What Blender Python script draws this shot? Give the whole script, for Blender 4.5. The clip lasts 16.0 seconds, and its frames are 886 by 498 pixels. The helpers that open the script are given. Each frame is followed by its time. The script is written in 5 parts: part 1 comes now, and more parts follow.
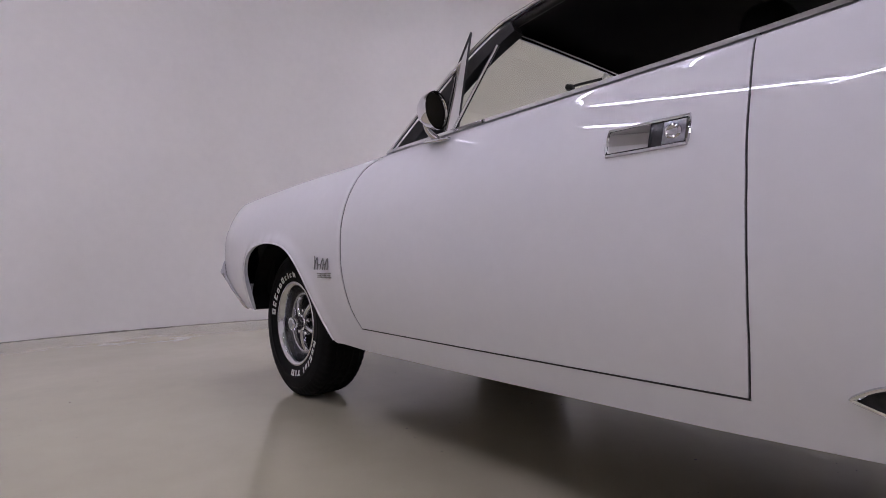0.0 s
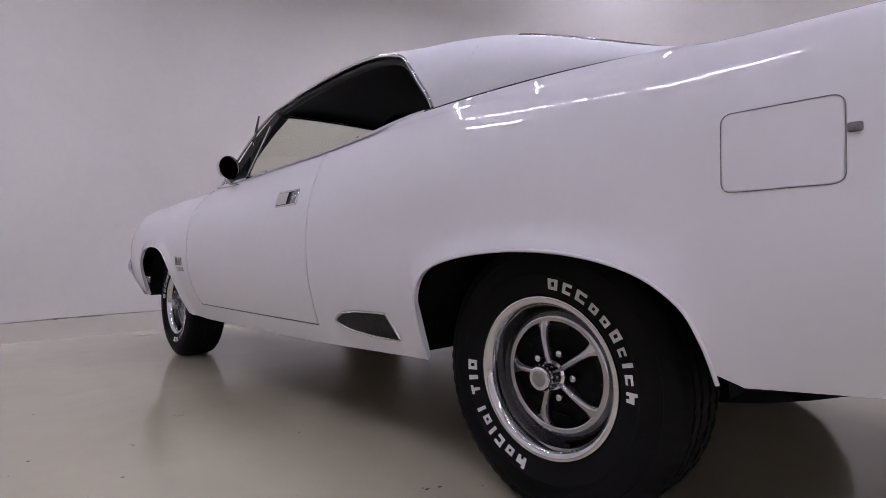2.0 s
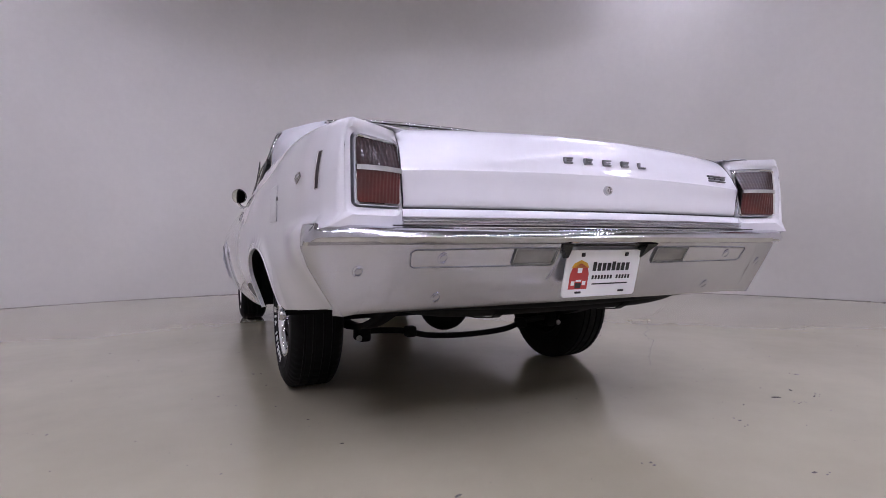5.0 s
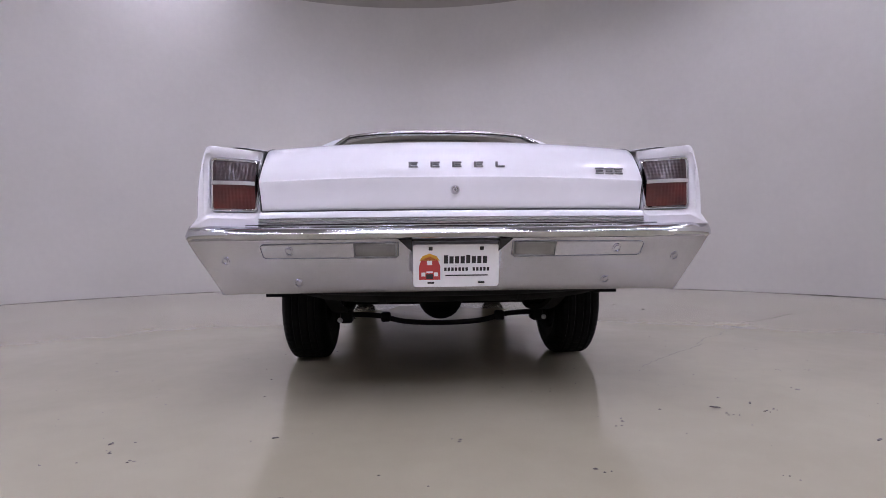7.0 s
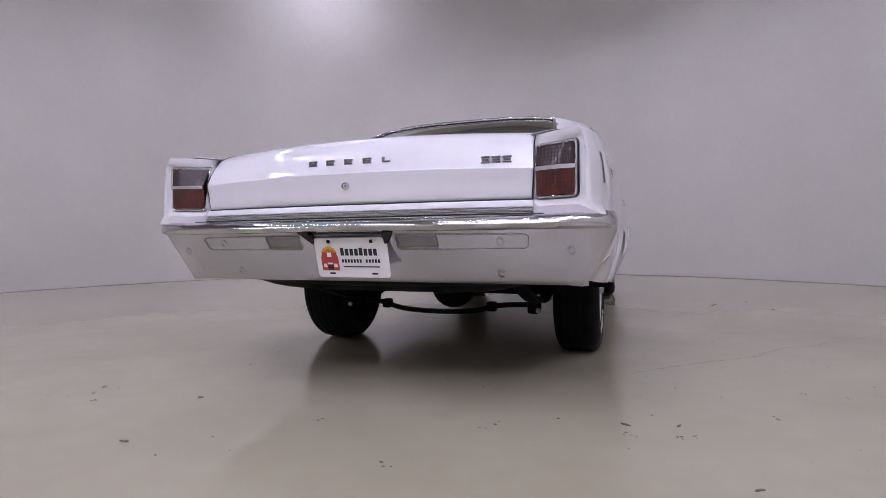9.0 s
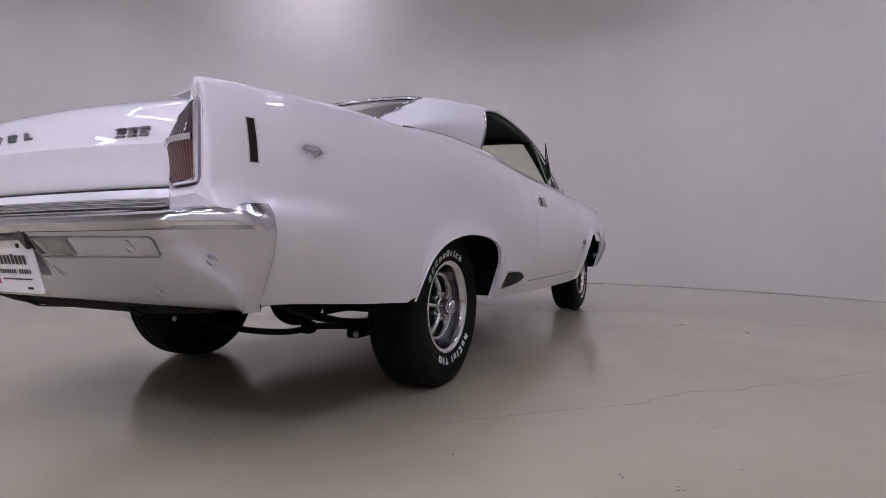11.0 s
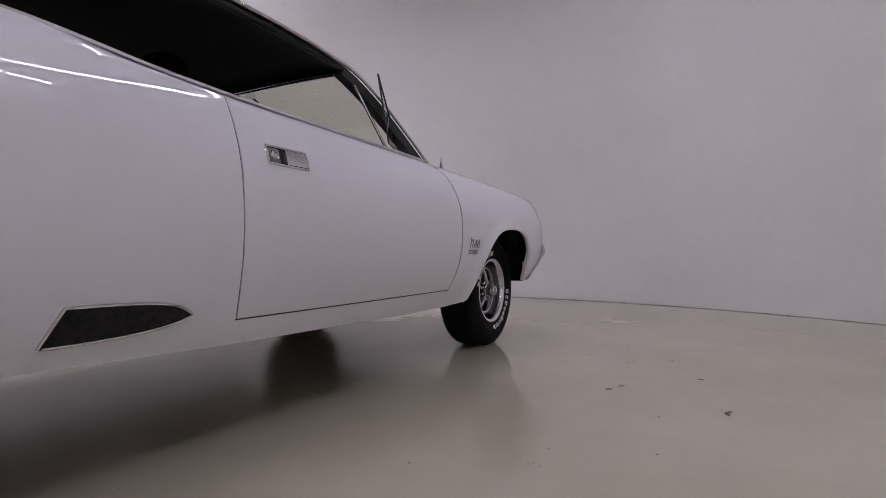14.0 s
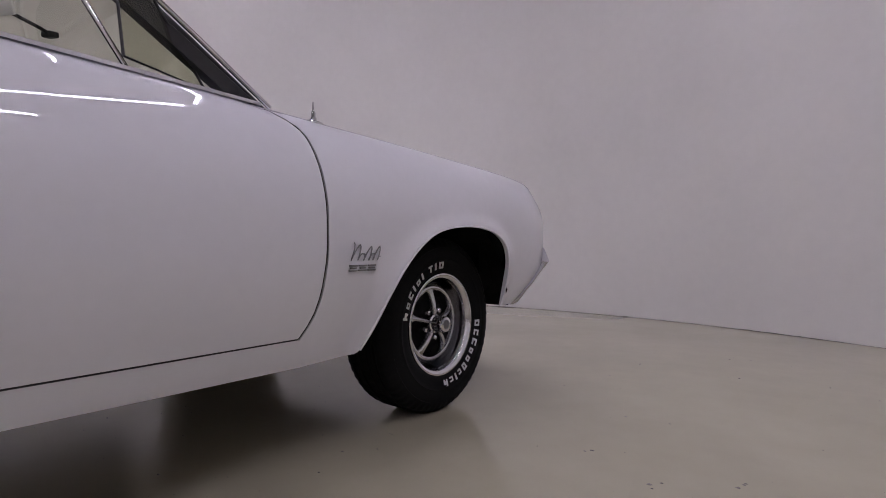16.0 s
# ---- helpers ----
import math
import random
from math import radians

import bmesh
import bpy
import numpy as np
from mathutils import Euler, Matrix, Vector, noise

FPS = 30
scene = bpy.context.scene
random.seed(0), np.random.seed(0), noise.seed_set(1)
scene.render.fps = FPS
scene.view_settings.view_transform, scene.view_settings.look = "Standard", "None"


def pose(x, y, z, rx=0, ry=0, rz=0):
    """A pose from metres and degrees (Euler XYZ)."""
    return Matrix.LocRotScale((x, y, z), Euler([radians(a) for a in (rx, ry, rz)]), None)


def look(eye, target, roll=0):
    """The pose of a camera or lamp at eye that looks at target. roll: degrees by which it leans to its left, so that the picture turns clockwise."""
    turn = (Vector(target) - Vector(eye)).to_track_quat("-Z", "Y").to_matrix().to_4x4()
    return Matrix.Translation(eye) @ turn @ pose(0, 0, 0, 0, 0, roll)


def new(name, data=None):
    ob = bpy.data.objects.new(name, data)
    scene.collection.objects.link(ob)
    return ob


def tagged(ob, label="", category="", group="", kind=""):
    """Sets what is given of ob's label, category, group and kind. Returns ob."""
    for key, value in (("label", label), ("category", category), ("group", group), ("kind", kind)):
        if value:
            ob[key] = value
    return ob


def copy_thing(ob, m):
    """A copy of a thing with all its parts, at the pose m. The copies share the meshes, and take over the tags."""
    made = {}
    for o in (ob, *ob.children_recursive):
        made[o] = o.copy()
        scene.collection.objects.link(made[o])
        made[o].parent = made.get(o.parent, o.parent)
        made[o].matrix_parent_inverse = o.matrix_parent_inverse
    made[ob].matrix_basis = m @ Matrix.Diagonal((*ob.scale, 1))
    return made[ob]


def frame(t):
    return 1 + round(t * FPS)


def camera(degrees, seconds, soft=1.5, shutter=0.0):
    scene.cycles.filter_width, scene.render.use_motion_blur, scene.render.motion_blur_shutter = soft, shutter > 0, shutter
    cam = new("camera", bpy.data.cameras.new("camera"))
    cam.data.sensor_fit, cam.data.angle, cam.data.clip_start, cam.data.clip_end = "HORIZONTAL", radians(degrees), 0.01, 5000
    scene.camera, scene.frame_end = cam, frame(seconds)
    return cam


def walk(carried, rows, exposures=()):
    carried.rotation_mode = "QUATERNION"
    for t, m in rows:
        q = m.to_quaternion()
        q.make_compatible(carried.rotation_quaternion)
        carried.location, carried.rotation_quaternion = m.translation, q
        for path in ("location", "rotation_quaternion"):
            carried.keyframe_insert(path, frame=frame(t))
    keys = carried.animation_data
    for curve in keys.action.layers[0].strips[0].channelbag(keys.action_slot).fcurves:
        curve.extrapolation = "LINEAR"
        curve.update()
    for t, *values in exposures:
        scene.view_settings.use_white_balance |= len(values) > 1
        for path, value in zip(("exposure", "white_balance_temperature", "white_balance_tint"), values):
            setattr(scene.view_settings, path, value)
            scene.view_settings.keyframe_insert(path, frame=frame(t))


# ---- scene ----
cam = camera(81.0, 16.0, soft=0.5)

PATH = [
    (0, (-1.861, 0.593, 0.622), (-0.570, 2.121, 0.667), -0.36),
    (0.5, (-1.861, 0.246, 0.631), (-0.547, 1.753, 0.679), -0.55),
    (1, (-1.883, -0.133, 0.615), (-0.540, 1.349, 0.649), -0.82),
    (1.5, (-1.858, -0.438, 0.619), (-0.502, 1.032, 0.643), -0.88),
    (2, (-1.852, -0.752, 0.635), (-0.487, 0.710, 0.653), -0.80),
    (2.5, (-1.797, -1.062, 0.617), (-0.447, 0.413, 0.631), -0.81),
    (3, (-1.735, -1.369, 0.623), (-0.412, 0.131, 0.634), -0.78),
    (3.5, (-1.664, -1.678, 0.634), (-0.439, -0.097, 0.646), -0.74),
    (4, (-1.552, -1.980, 0.618), (-0.478, -0.292, 0.622), -0.82),
    (4.5, (-1.377, -2.249, 0.614), (-0.408, -0.499, 0.616), -0.88),
    (4.7, (-1.294, -2.357, 0.613), (-0.371, -0.582, 0.620), -0.84),
    (6.8, (-0.258, -3.006, 0.586), (-0.078, -1.014, 0.600), -0.40),
    (7, (-0.134, -3.018, 0.585), (-0.033, -1.020, 0.598), -0.67),
    (7.5, (0.171, -3.061, 0.591), (0.128, -1.061, 0.592), -0.66),
    (8, (0.478, -3.066, 0.602), (0.216, -1.083, 0.601), -0.60),
    (8.2, (0.579, -3.056, 0.610), (0.227, -1.087, 0.591), -0.62),
    (10.3, (1.528, -2.376, 0.586), (0.615, -0.596, 0.569), -0.33),
    (10.5, (1.599, -2.272, 0.593), (0.689, -0.491, 0.574), -0.37),
    (11, (1.759, -2.000, 0.600), (0.893, -0.197, 0.581), -0.11),
    (11.5, (1.868, -1.713, 0.610), (1.055, 0.115, 0.592), 0.02),
    (12, (1.961, -1.385, 0.603), (1.163, 0.448, 0.590), -0.13),
    (12.5, (2.052, -1.049, 0.585), (1.232, 0.774, 0.585), -0.35),
    (13, (2.069, -0.717, 0.585), (1.232, 1.099, 0.587), -0.35),
    (13.5, (2.061, -0.380, 0.575), (1.195, 1.423, 0.588), -0.41),
    (14, (2.092, -0.053, 0.566), (1.133, 1.702, 0.581), -0.31),
    (14.5, (2.089, 0.266, 0.577), (1.059, 1.981, 0.596), -0.56),
    (15, (2.090, 0.613, 0.586), (0.966, 2.266, 0.607), -0.41),
    (15.5, (2.079, 0.959, 0.600), (0.889, 2.567, 0.607), -0.32),
    (16, (2.039, 1.312, 0.625), (0.824, 2.901, 0.623), -0.08),
]
walk(cam, [(t, look(e, g, r)) for t, e, g, r in PATH], [(0.0, 0.0, 6420, 10), (4.0, -0.04, 6260, 10), (8.0, -0.10, 6230, 10), (12.0, -0.22, 6430, 10), (16.0, -0.26, 6500, 10)])

# ---- world and lamps ----
world = bpy.data.worlds.new("world")
scene.world = world
world.use_nodes = True
world.node_tree.nodes["Background"].inputs[0].default_value = (0.02, 0.02, 0.022, 1)
world.node_tree.nodes["Background"].inputs[1].default_value = 1.0
TUBE_POWER = 93.0
TUBE_COLOUR = (1.0, 0.93, 1.17)

ROOM_R = 6.02
ROOM_H = 5.7
WALL_H = 4.9
ROOM_C = (-0.36, 0.11)


# ---- materials ----
def material(name, colour=(0.8, 0.8, 0.8), rough=0.5, metal=0.0, coat=0.0, spec=0.5):
    m = bpy.data.materials.new(name)
    m.use_nodes = True
    b = m.node_tree.nodes["Principled BSDF"]
    b.inputs["Base Color"].default_value = (*colour, 1)
    b.inputs["Roughness"].default_value = rough
    b.inputs["Metallic"].default_value = metal
    b.inputs["Coat Weight"].default_value = coat
    b.inputs["Coat Roughness"].default_value = 0.01
    b.inputs["Specular IOR Level"].default_value = spec
    return m


def node(m, kind, **inputs):
    n = m.node_tree.nodes.new(kind)
    for k, v in inputs.items():
        n.inputs[k.replace("_", " ")].default_value = v
    return n


def link(m, a, b):
    m.node_tree.links.new(a, b)


def bsdf(m):
    return m.node_tree.nodes["Principled BSDF"]


def noise_tint(m, dark, light, scale=3.0, detail=6.0, lo=0.35, hi=0.65, fine=0.0, fine_scale=60.0, rough=None, bump=0.0, bump_scale=200.0):
    """Two scales of noise between two colours, an optional spread of roughness and fine relief, in object space."""
    co = node(m, "ShaderNodeTexCoord")
    n1 = node(m, "ShaderNodeTexNoise", Scale=scale, Detail=detail)
    link(m, co.outputs["Object"], n1.inputs["Vector"])
    ramp = node(m, "ShaderNodeMapRange", From_Min=lo, From_Max=hi)
    link(m, n1.outputs["Fac"], ramp.inputs["Value"])
    mix = node(m, "ShaderNodeMix")
    mix.data_type = "RGBA"
    mix.inputs[6].default_value, mix.inputs[7].default_value = (*dark, 1), (*light, 1)
    link(m, ramp.outputs[0], mix.inputs[0])
    out = mix.outputs[2]
    if fine:
        n2 = node(m, "ShaderNodeTexNoise", Scale=fine_scale, Detail=4.0)
        link(m, co.outputs["Object"], n2.inputs["Vector"])
        r2 = node(m, "ShaderNodeMapRange", From_Min=0.3, From_Max=0.7, To_Min=1 - fine, To_Max=1 + fine)
        link(m, n2.outputs["Fac"], r2.inputs["Value"])
        mul = node(m, "ShaderNodeVectorMath")
        mul.operation = "SCALE"
        link(m, out, mul.inputs[0])
        link(m, r2.outputs[0], mul.inputs["Scale"])
        out = mul.outputs[0]
    link(m, out, bsdf(m).inputs["Base Color"])
    if rough:
        rr = node(m, "ShaderNodeMapRange", From_Min=0.3, From_Max=0.7, To_Min=rough[0], To_Max=rough[1])
        link(m, n1.outputs["Fac"], rr.inputs["Value"])
        link(m, rr.outputs[0], bsdf(m).inputs["Roughness"])
    if bump:
        n3 = node(m, "ShaderNodeTexNoise", Scale=bump_scale, Detail=3.0)
        link(m, co.outputs["Object"], n3.inputs["Vector"])
        bp = node(m, "ShaderNodeBump", Strength=bump, Distance=0.002)
        link(m, n3.outputs["Fac"], bp.inputs["Height"])
        link(m, bp.outputs[0], bsdf(m).inputs["Normal"])
    return m


paint = noise_tint(material("white_car_paint", rough=0.5, coat=1.0, spec=0.0), (0.70, 0.70, 0.725), (0.72, 0.718, 0.745), 1.5, fine=0.01, fine_scale=30)
ledge_chrome = noise_tint(material("wavy_ledge_chrome", rough=0.06, metal=1.0), (0.58, 0.58, 0.61), (0.68, 0.68, 0.71), 6, rough=(0.02, 0.07), bump=0.28, bump_scale=34)
bsdf(paint).inputs["Coat IOR"].default_value = 1.55
vinyl = noise_tint(material("white_roof_vinyl", rough=0.6, spec=0.2), (0.64, 0.645, 0.675), (0.68, 0.685, 0.71), 4, fine=0.02, fine_scale=90, bump=0.15, bump_scale=700)
chrome = noise_tint(material("chrome", rough=0.08, metal=1.0), (0.62, 0.62, 0.64), (0.70, 0.70, 0.72), 8, rough=(0.03, 0.08))
# the dark surroundings mirrored in the rim barrel are put into this colour
dark_chrome = noise_tint(material("dark_mirrored_steel", rough=0.1, metal=1.0), (0.14, 0.14, 0.15), (0.22, 0.22, 0.23), 8, rough=(0.04, 0.1))
worn_chrome = noise_tint(material("brushed_bumper_chrome", rough=0.25, metal=1.0), (0.56, 0.565, 0.635), (0.63, 0.635, 0.705), 3, fine=0.02, fine_scale=45, rough=(0.18, 0.25), bump=0.012, bump_scale=60)
argent = noise_tint(material("wheel_steel", rough=0.22, metal=1.0), (0.40, 0.40, 0.41), (0.50, 0.50, 0.51), 10, rough=(0.14, 0.25))
rubber = noise_tint(material("tyre_rubber", rough=0.72, spec=0.12), (0.004, 0.004, 0.004), (0.009, 0.0088, 0.0085), 9, fine=0.15, fine_scale=120, rough=(0.6, 0.85), bump=0.2, bump_scale=300)
tyre_white = noise_tint(material("raised_white_rubber", rough=0.6), (0.55, 0.55, 0.54), (0.72, 0.72, 0.70), 20)
black = noise_tint(material("black_underbody", rough=0.85, spec=0.15), (0.003, 0.003, 0.003), (0.010, 0.0095, 0.009), 7, fine=0.2, fine_scale=50)
# pan colour raised to bounce light onto the floor under the car
underbody = noise_tint(material("bounce_underbody", rough=0.9, spec=0.15), (0.15, 0.12, 0.105), (0.24, 0.20, 0.175), 7, fine=0.2, fine_scale=50)
gloss_black = material("gloss_black", (0.008, 0.008, 0.009), 0.25)
trim_black = noise_tint(material("black_window_rubber", rough=0.5), (0.008, 0.008, 0.008), (0.016, 0.016, 0.016), 30)
cabin_black = noise_tint(material("black_cabin_vinyl", rough=0.6, spec=0.06), (0.0015, 0.0015, 0.0015), (0.004, 0.004, 0.004), 6, fine=0.15, fine_scale=80, bump=0.1, bump_scale=400)
mesh_grey = noise_tint(material("dark_vent_mesh", rough=0.6, spec=0.25), (0.006, 0.006, 0.006), (0.020, 0.020, 0.020), 60)
red_lens = noise_tint(material("red_lamp_lens", rough=0.28, coat=0.6), (0.05, 0.004, 0.004), (0.085, 0.007, 0.006), 15)
dark_red_lens = noise_tint(material("dark_red_lamp_lens", rough=0.28, coat=0.4, spec=0.3), (0.012, 0.003, 0.003), (0.024, 0.005, 0.005), 15)
marker_lens = noise_tint(material("dark_marker_lens", rough=0.3, spec=0.3), (0.008, 0.004, 0.004), (0.016, 0.006, 0.006), 15)
clear_lens = noise_tint(material("clear_lamp_lens", rough=0.2, coat=0.8), (0.14, 0.138, 0.13), (0.22, 0.215, 0.20), 6)
plate_white = noise_tint(material("plate_white", rough=0.35, coat=0.3), (0.78, 0.78, 0.78), (0.82, 0.82, 0.82), 12)
ink_black = material("black_ink", (0.02, 0.02, 0.02), 0.5)
ink_red = material("red_ink", (0.46, 0.05, 0.045), 0.5)
ink_yellow = material("yellow_ink", (0.65, 0.35, 0.03), 0.5)
grey_steel = noise_tint(material("grey_steel", rough=0.4, metal=0.8), (0.2, 0.2, 0.2), (0.32, 0.32, 0.31), 20)
badge_steel = noise_tint(material("badge_steel", rough=0.3, metal=0.9), (0.16, 0.16, 0.165), (0.30, 0.30, 0.31), 40)
mirror_silver = material("mirror_silver", (0.85, 0.85, 0.85), 0.02, 1.0)


def glass_material():
    m = material("tinted_car_glass", (0.72, 0.76, 0.70), 0.02)
    b = bsdf(m)
    tr = node(m, "ShaderNodeBsdfTransparent", Color=(0.74, 0.75, 0.63, 1))
    gl = node(m, "ShaderNodeBsdfGlossy", Roughness=0.02)
    fr = node(m, "ShaderNodeFresnel", IOR=1.45)
    mix = node(m, "ShaderNodeMixShader")
    link(m, fr.outputs[0], mix.inputs[0])
    link(m, tr.outputs[0], mix.inputs[1])
    link(m, gl.outputs[0], mix.inputs[2])
    link(m, mix.outputs[0], m.node_tree.nodes["Material Output"].inputs["Surface"])
    m.node_tree.nodes.remove(b)
    return m


glass = glass_material()

# broad mottling in the paint also carries unevenness of the light
wall_paint = noise_tint(material("white_wall_paint", rough=0.55), (0.63, 0.615, 0.580), (0.71, 0.695, 0.660), 0.4, fine=0.015, fine_scale=14, bump=0.06, bump_scale=60)
# unseen ceiling, darkened so that the chrome has something dark to mirror
ceiling_paint = noise_tint(material("dark_ceiling_paint", rough=0.8), (0.28, 0.265, 0.24), (0.34, 0.325, 0.30), 0.8)
# the dimmer light on the upper wall is put into this darker beige
band_paint = noise_tint(material("shaded_beige_paint", rough=0.8), (0.40, 0.38, 0.34), (0.46, 0.44, 0.40), 0.8)
floor_paint = noise_tint(material("painted_concrete", rough=0.22, spec=0.5), (0.352, 0.325, 0.235), (0.402, 0.375, 0.276), 0.9, fine=0.02, fine_scale=9, bump=0.04, bump_scale=22)


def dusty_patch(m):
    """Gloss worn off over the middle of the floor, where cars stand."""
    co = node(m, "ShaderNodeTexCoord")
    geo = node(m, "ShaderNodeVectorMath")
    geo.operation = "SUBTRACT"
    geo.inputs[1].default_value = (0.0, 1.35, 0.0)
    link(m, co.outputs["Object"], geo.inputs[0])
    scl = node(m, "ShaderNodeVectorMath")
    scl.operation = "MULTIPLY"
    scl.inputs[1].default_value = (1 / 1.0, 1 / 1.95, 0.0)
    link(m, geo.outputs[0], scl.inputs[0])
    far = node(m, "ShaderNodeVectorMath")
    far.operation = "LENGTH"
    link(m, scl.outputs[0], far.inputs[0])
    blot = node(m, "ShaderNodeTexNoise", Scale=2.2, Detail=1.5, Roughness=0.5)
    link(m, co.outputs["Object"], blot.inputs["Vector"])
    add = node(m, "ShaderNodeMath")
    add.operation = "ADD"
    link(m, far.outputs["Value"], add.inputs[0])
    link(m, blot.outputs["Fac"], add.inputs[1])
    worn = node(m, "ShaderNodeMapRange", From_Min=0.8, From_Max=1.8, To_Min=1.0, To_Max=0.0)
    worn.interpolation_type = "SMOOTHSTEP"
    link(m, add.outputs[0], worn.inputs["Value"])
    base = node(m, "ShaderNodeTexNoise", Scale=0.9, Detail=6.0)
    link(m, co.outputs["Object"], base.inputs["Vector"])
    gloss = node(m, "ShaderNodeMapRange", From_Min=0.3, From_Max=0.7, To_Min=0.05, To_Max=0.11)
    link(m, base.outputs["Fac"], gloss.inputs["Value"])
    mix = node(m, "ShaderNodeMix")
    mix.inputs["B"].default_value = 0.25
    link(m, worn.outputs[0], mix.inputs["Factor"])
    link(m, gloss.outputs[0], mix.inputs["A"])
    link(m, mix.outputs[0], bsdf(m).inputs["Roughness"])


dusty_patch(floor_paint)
crack_dirt = noise_tint(material("crack_dirt", rough=0.9), (0.04, 0.035, 0.03), (0.14, 0.125, 0.105), 30)
joint_dirt = noise_tint(material("joint_dirt", rough=0.9), (0.07, 0.062, 0.055), (0.26, 0.24, 0.22), 2.0, fine=0.15, fine_scale=12)
chip_grey = noise_tint(material("paint_chip", rough=0.8), (0.06, 0.05, 0.045), (0.22, 0.20, 0.18), 40)


def emitter(name, colour, power):
    m = bpy.data.materials.new(name)
    m.use_nodes = True
    m.node_tree.nodes.remove(bsdf(m))
    e = node(m, "ShaderNodeEmission", Color=(*colour, 1), Strength=power)
    link(m, e.outputs[0], m.node_tree.nodes["Material Output"].inputs["Surface"])
    return m


tube_glow = emitter("fluorescent_tube", TUBE_COLOUR, TUBE_POWER)
lamp_metal = noise_tint(material("grey_lamp_housing", rough=0.6, spec=0.2), (0.07, 0.07, 0.07), (0.09, 0.09, 0.09), 5)


# ---- mesh helpers ----
def finish(bm, name, mat, smooth=True):
    me = bpy.data.meshes.new(name)
    bm.to_mesh(me)
    bm.free()
    me.materials.append(mat)
    if smooth:
        me.polygons.foreach_set("use_smooth", [True] * len(me.polygons))
        me.set_sharp_from_angle(angle=radians(48))
    return me


def part(name, bm, mat, parent, label="", smooth=True):
    ob = new(name, finish(bm, name, mat, smooth))
    ob.parent = parent
    if label:
        tagged(ob, label)
    return ob


def structure(name, bm, mat, label, category, smooth=False):
    return tagged(new(name, finish(bm, name, mat, smooth)), label, category, kind="structure")


def grid(bm, rows, close_u=False, close_v=False):
    """Quads over rows of points."""
    vs = [[bm.verts.new(p) for p in r] for r in rows]
    nu, nv = len(vs), len(vs[0])
    for i in range(nu if close_u else nu - 1):
        for j in range(nv if close_v else nv - 1):
            q = (vs[i][j], vs[(i + 1) % nu][j], vs[(i + 1) % nu][(j + 1) % nv], vs[i][(j + 1) % nv])
            try:
                bm.faces.new(q)
            except ValueError:
                pass
    return vs


def box(bm, cx, cy, cz, sx, sy, sz, bevel=0.0, m=None):
    r = bmesh.ops.create_cube(bm, size=1.0)
    vs = r["verts"]
    for v in vs:
        v.co = Vector((v.co.x * sx, v.co.y * sy, v.co.z * sz))
    if bevel:
        es = list({e for v in vs for e in v.link_edges})
        g = bmesh.ops.bevel(bm, geom=es, offset=bevel, segments=2, affect="EDGES", profile=0.5)
        vs = list({v for f in g["faces"] for v in f.verts} | {v for v in vs if v.is_valid})
    for v in vs:
        p = Vector(v.co)
        if m is not None:
            p = m @ p
        v.co = p + Vector((cx, cy, cz))
    return vs


def sweep(bm, path, section, up=(0, 0, 1), closed=False, cap=True):
    """Sweeps a closed section of (side, up) pairs along a path of points."""
    path = [Vector(p) for p in path]
    n = len(path)
    rows = []
    for i, p in enumerate(path):
        a = path[(i - 1) % n] if closed or i else path[i]
        b = path[(i + 1) % n] if closed or i < n - 1 else path[i]
        d = (b - a).normalized()
        side = d.cross(Vector(up))
        side = side.normalized() if side.length > 1e-6 else Vector((1, 0, 0))
        top = side.cross(d).normalized()
        rows.append([p + side * s + top * u for s, u in section])
    vs = grid(bm, rows, close_u=closed, close_v=True)
    if cap and not closed:
        for r in (vs[0], vs[-1]):
            try:
                bm.faces.new(r)
            except ValueError:
                pass
    return vs


def disc_section(r, n=10, sx=1.0):
    return [(sx * r * math.cos(2 * math.pi * k / n), r * math.sin(2 * math.pi * k / n)) for k in range(n)]


def lathe(bm, profile, centre, sign=1, n=64, y_axis=False):
    """Turns a profile of (offset along x, radius) round the x axis through centre."""
    c = Vector(centre)
    rows = []
    for k in range(n):
        a = 2 * math.pi * k / n
        rows.append([c + Vector((sign * o, r * math.cos(a), r * math.sin(a))) for o, r in profile])
    return grid(bm, rows, close_u=True)


def smooth_curve(pts, n=8):
    """A smooth line through control points, n steps to each stretch."""
    pts = [np.array(p, float) for p in pts]
    out = []
    for i in range(len(pts) - 1):
        p0, p1, p2, p3 = pts[max(i - 1, 0)], pts[i], pts[i + 1], pts[min(i + 2, len(pts) - 1)]
        for k in range(n):
            t = k / n
            out.append(0.5 * (2 * p1 + (p2 - p0) * t + (2 * p0 - 5 * p1 + 4 * p2 - p3) * t * t + (3 * p1 - p0 - 3 * p2 + p3) * t ** 3))
    out.append(pts[-1])
    return out


def table(*pairs):
    """A smooth function through (y, value) pairs in rising y."""
    c = np.array(smooth_curve(pairs, 10))
    return lambda y: float(np.interp(y, c[:, 0], c[:, 1]))


# ---- room ----
def ring_point(a, r, z):
    return (ROOM_C[0] + r * math.cos(a), ROOM_C[1] + r * math.sin(a), z)


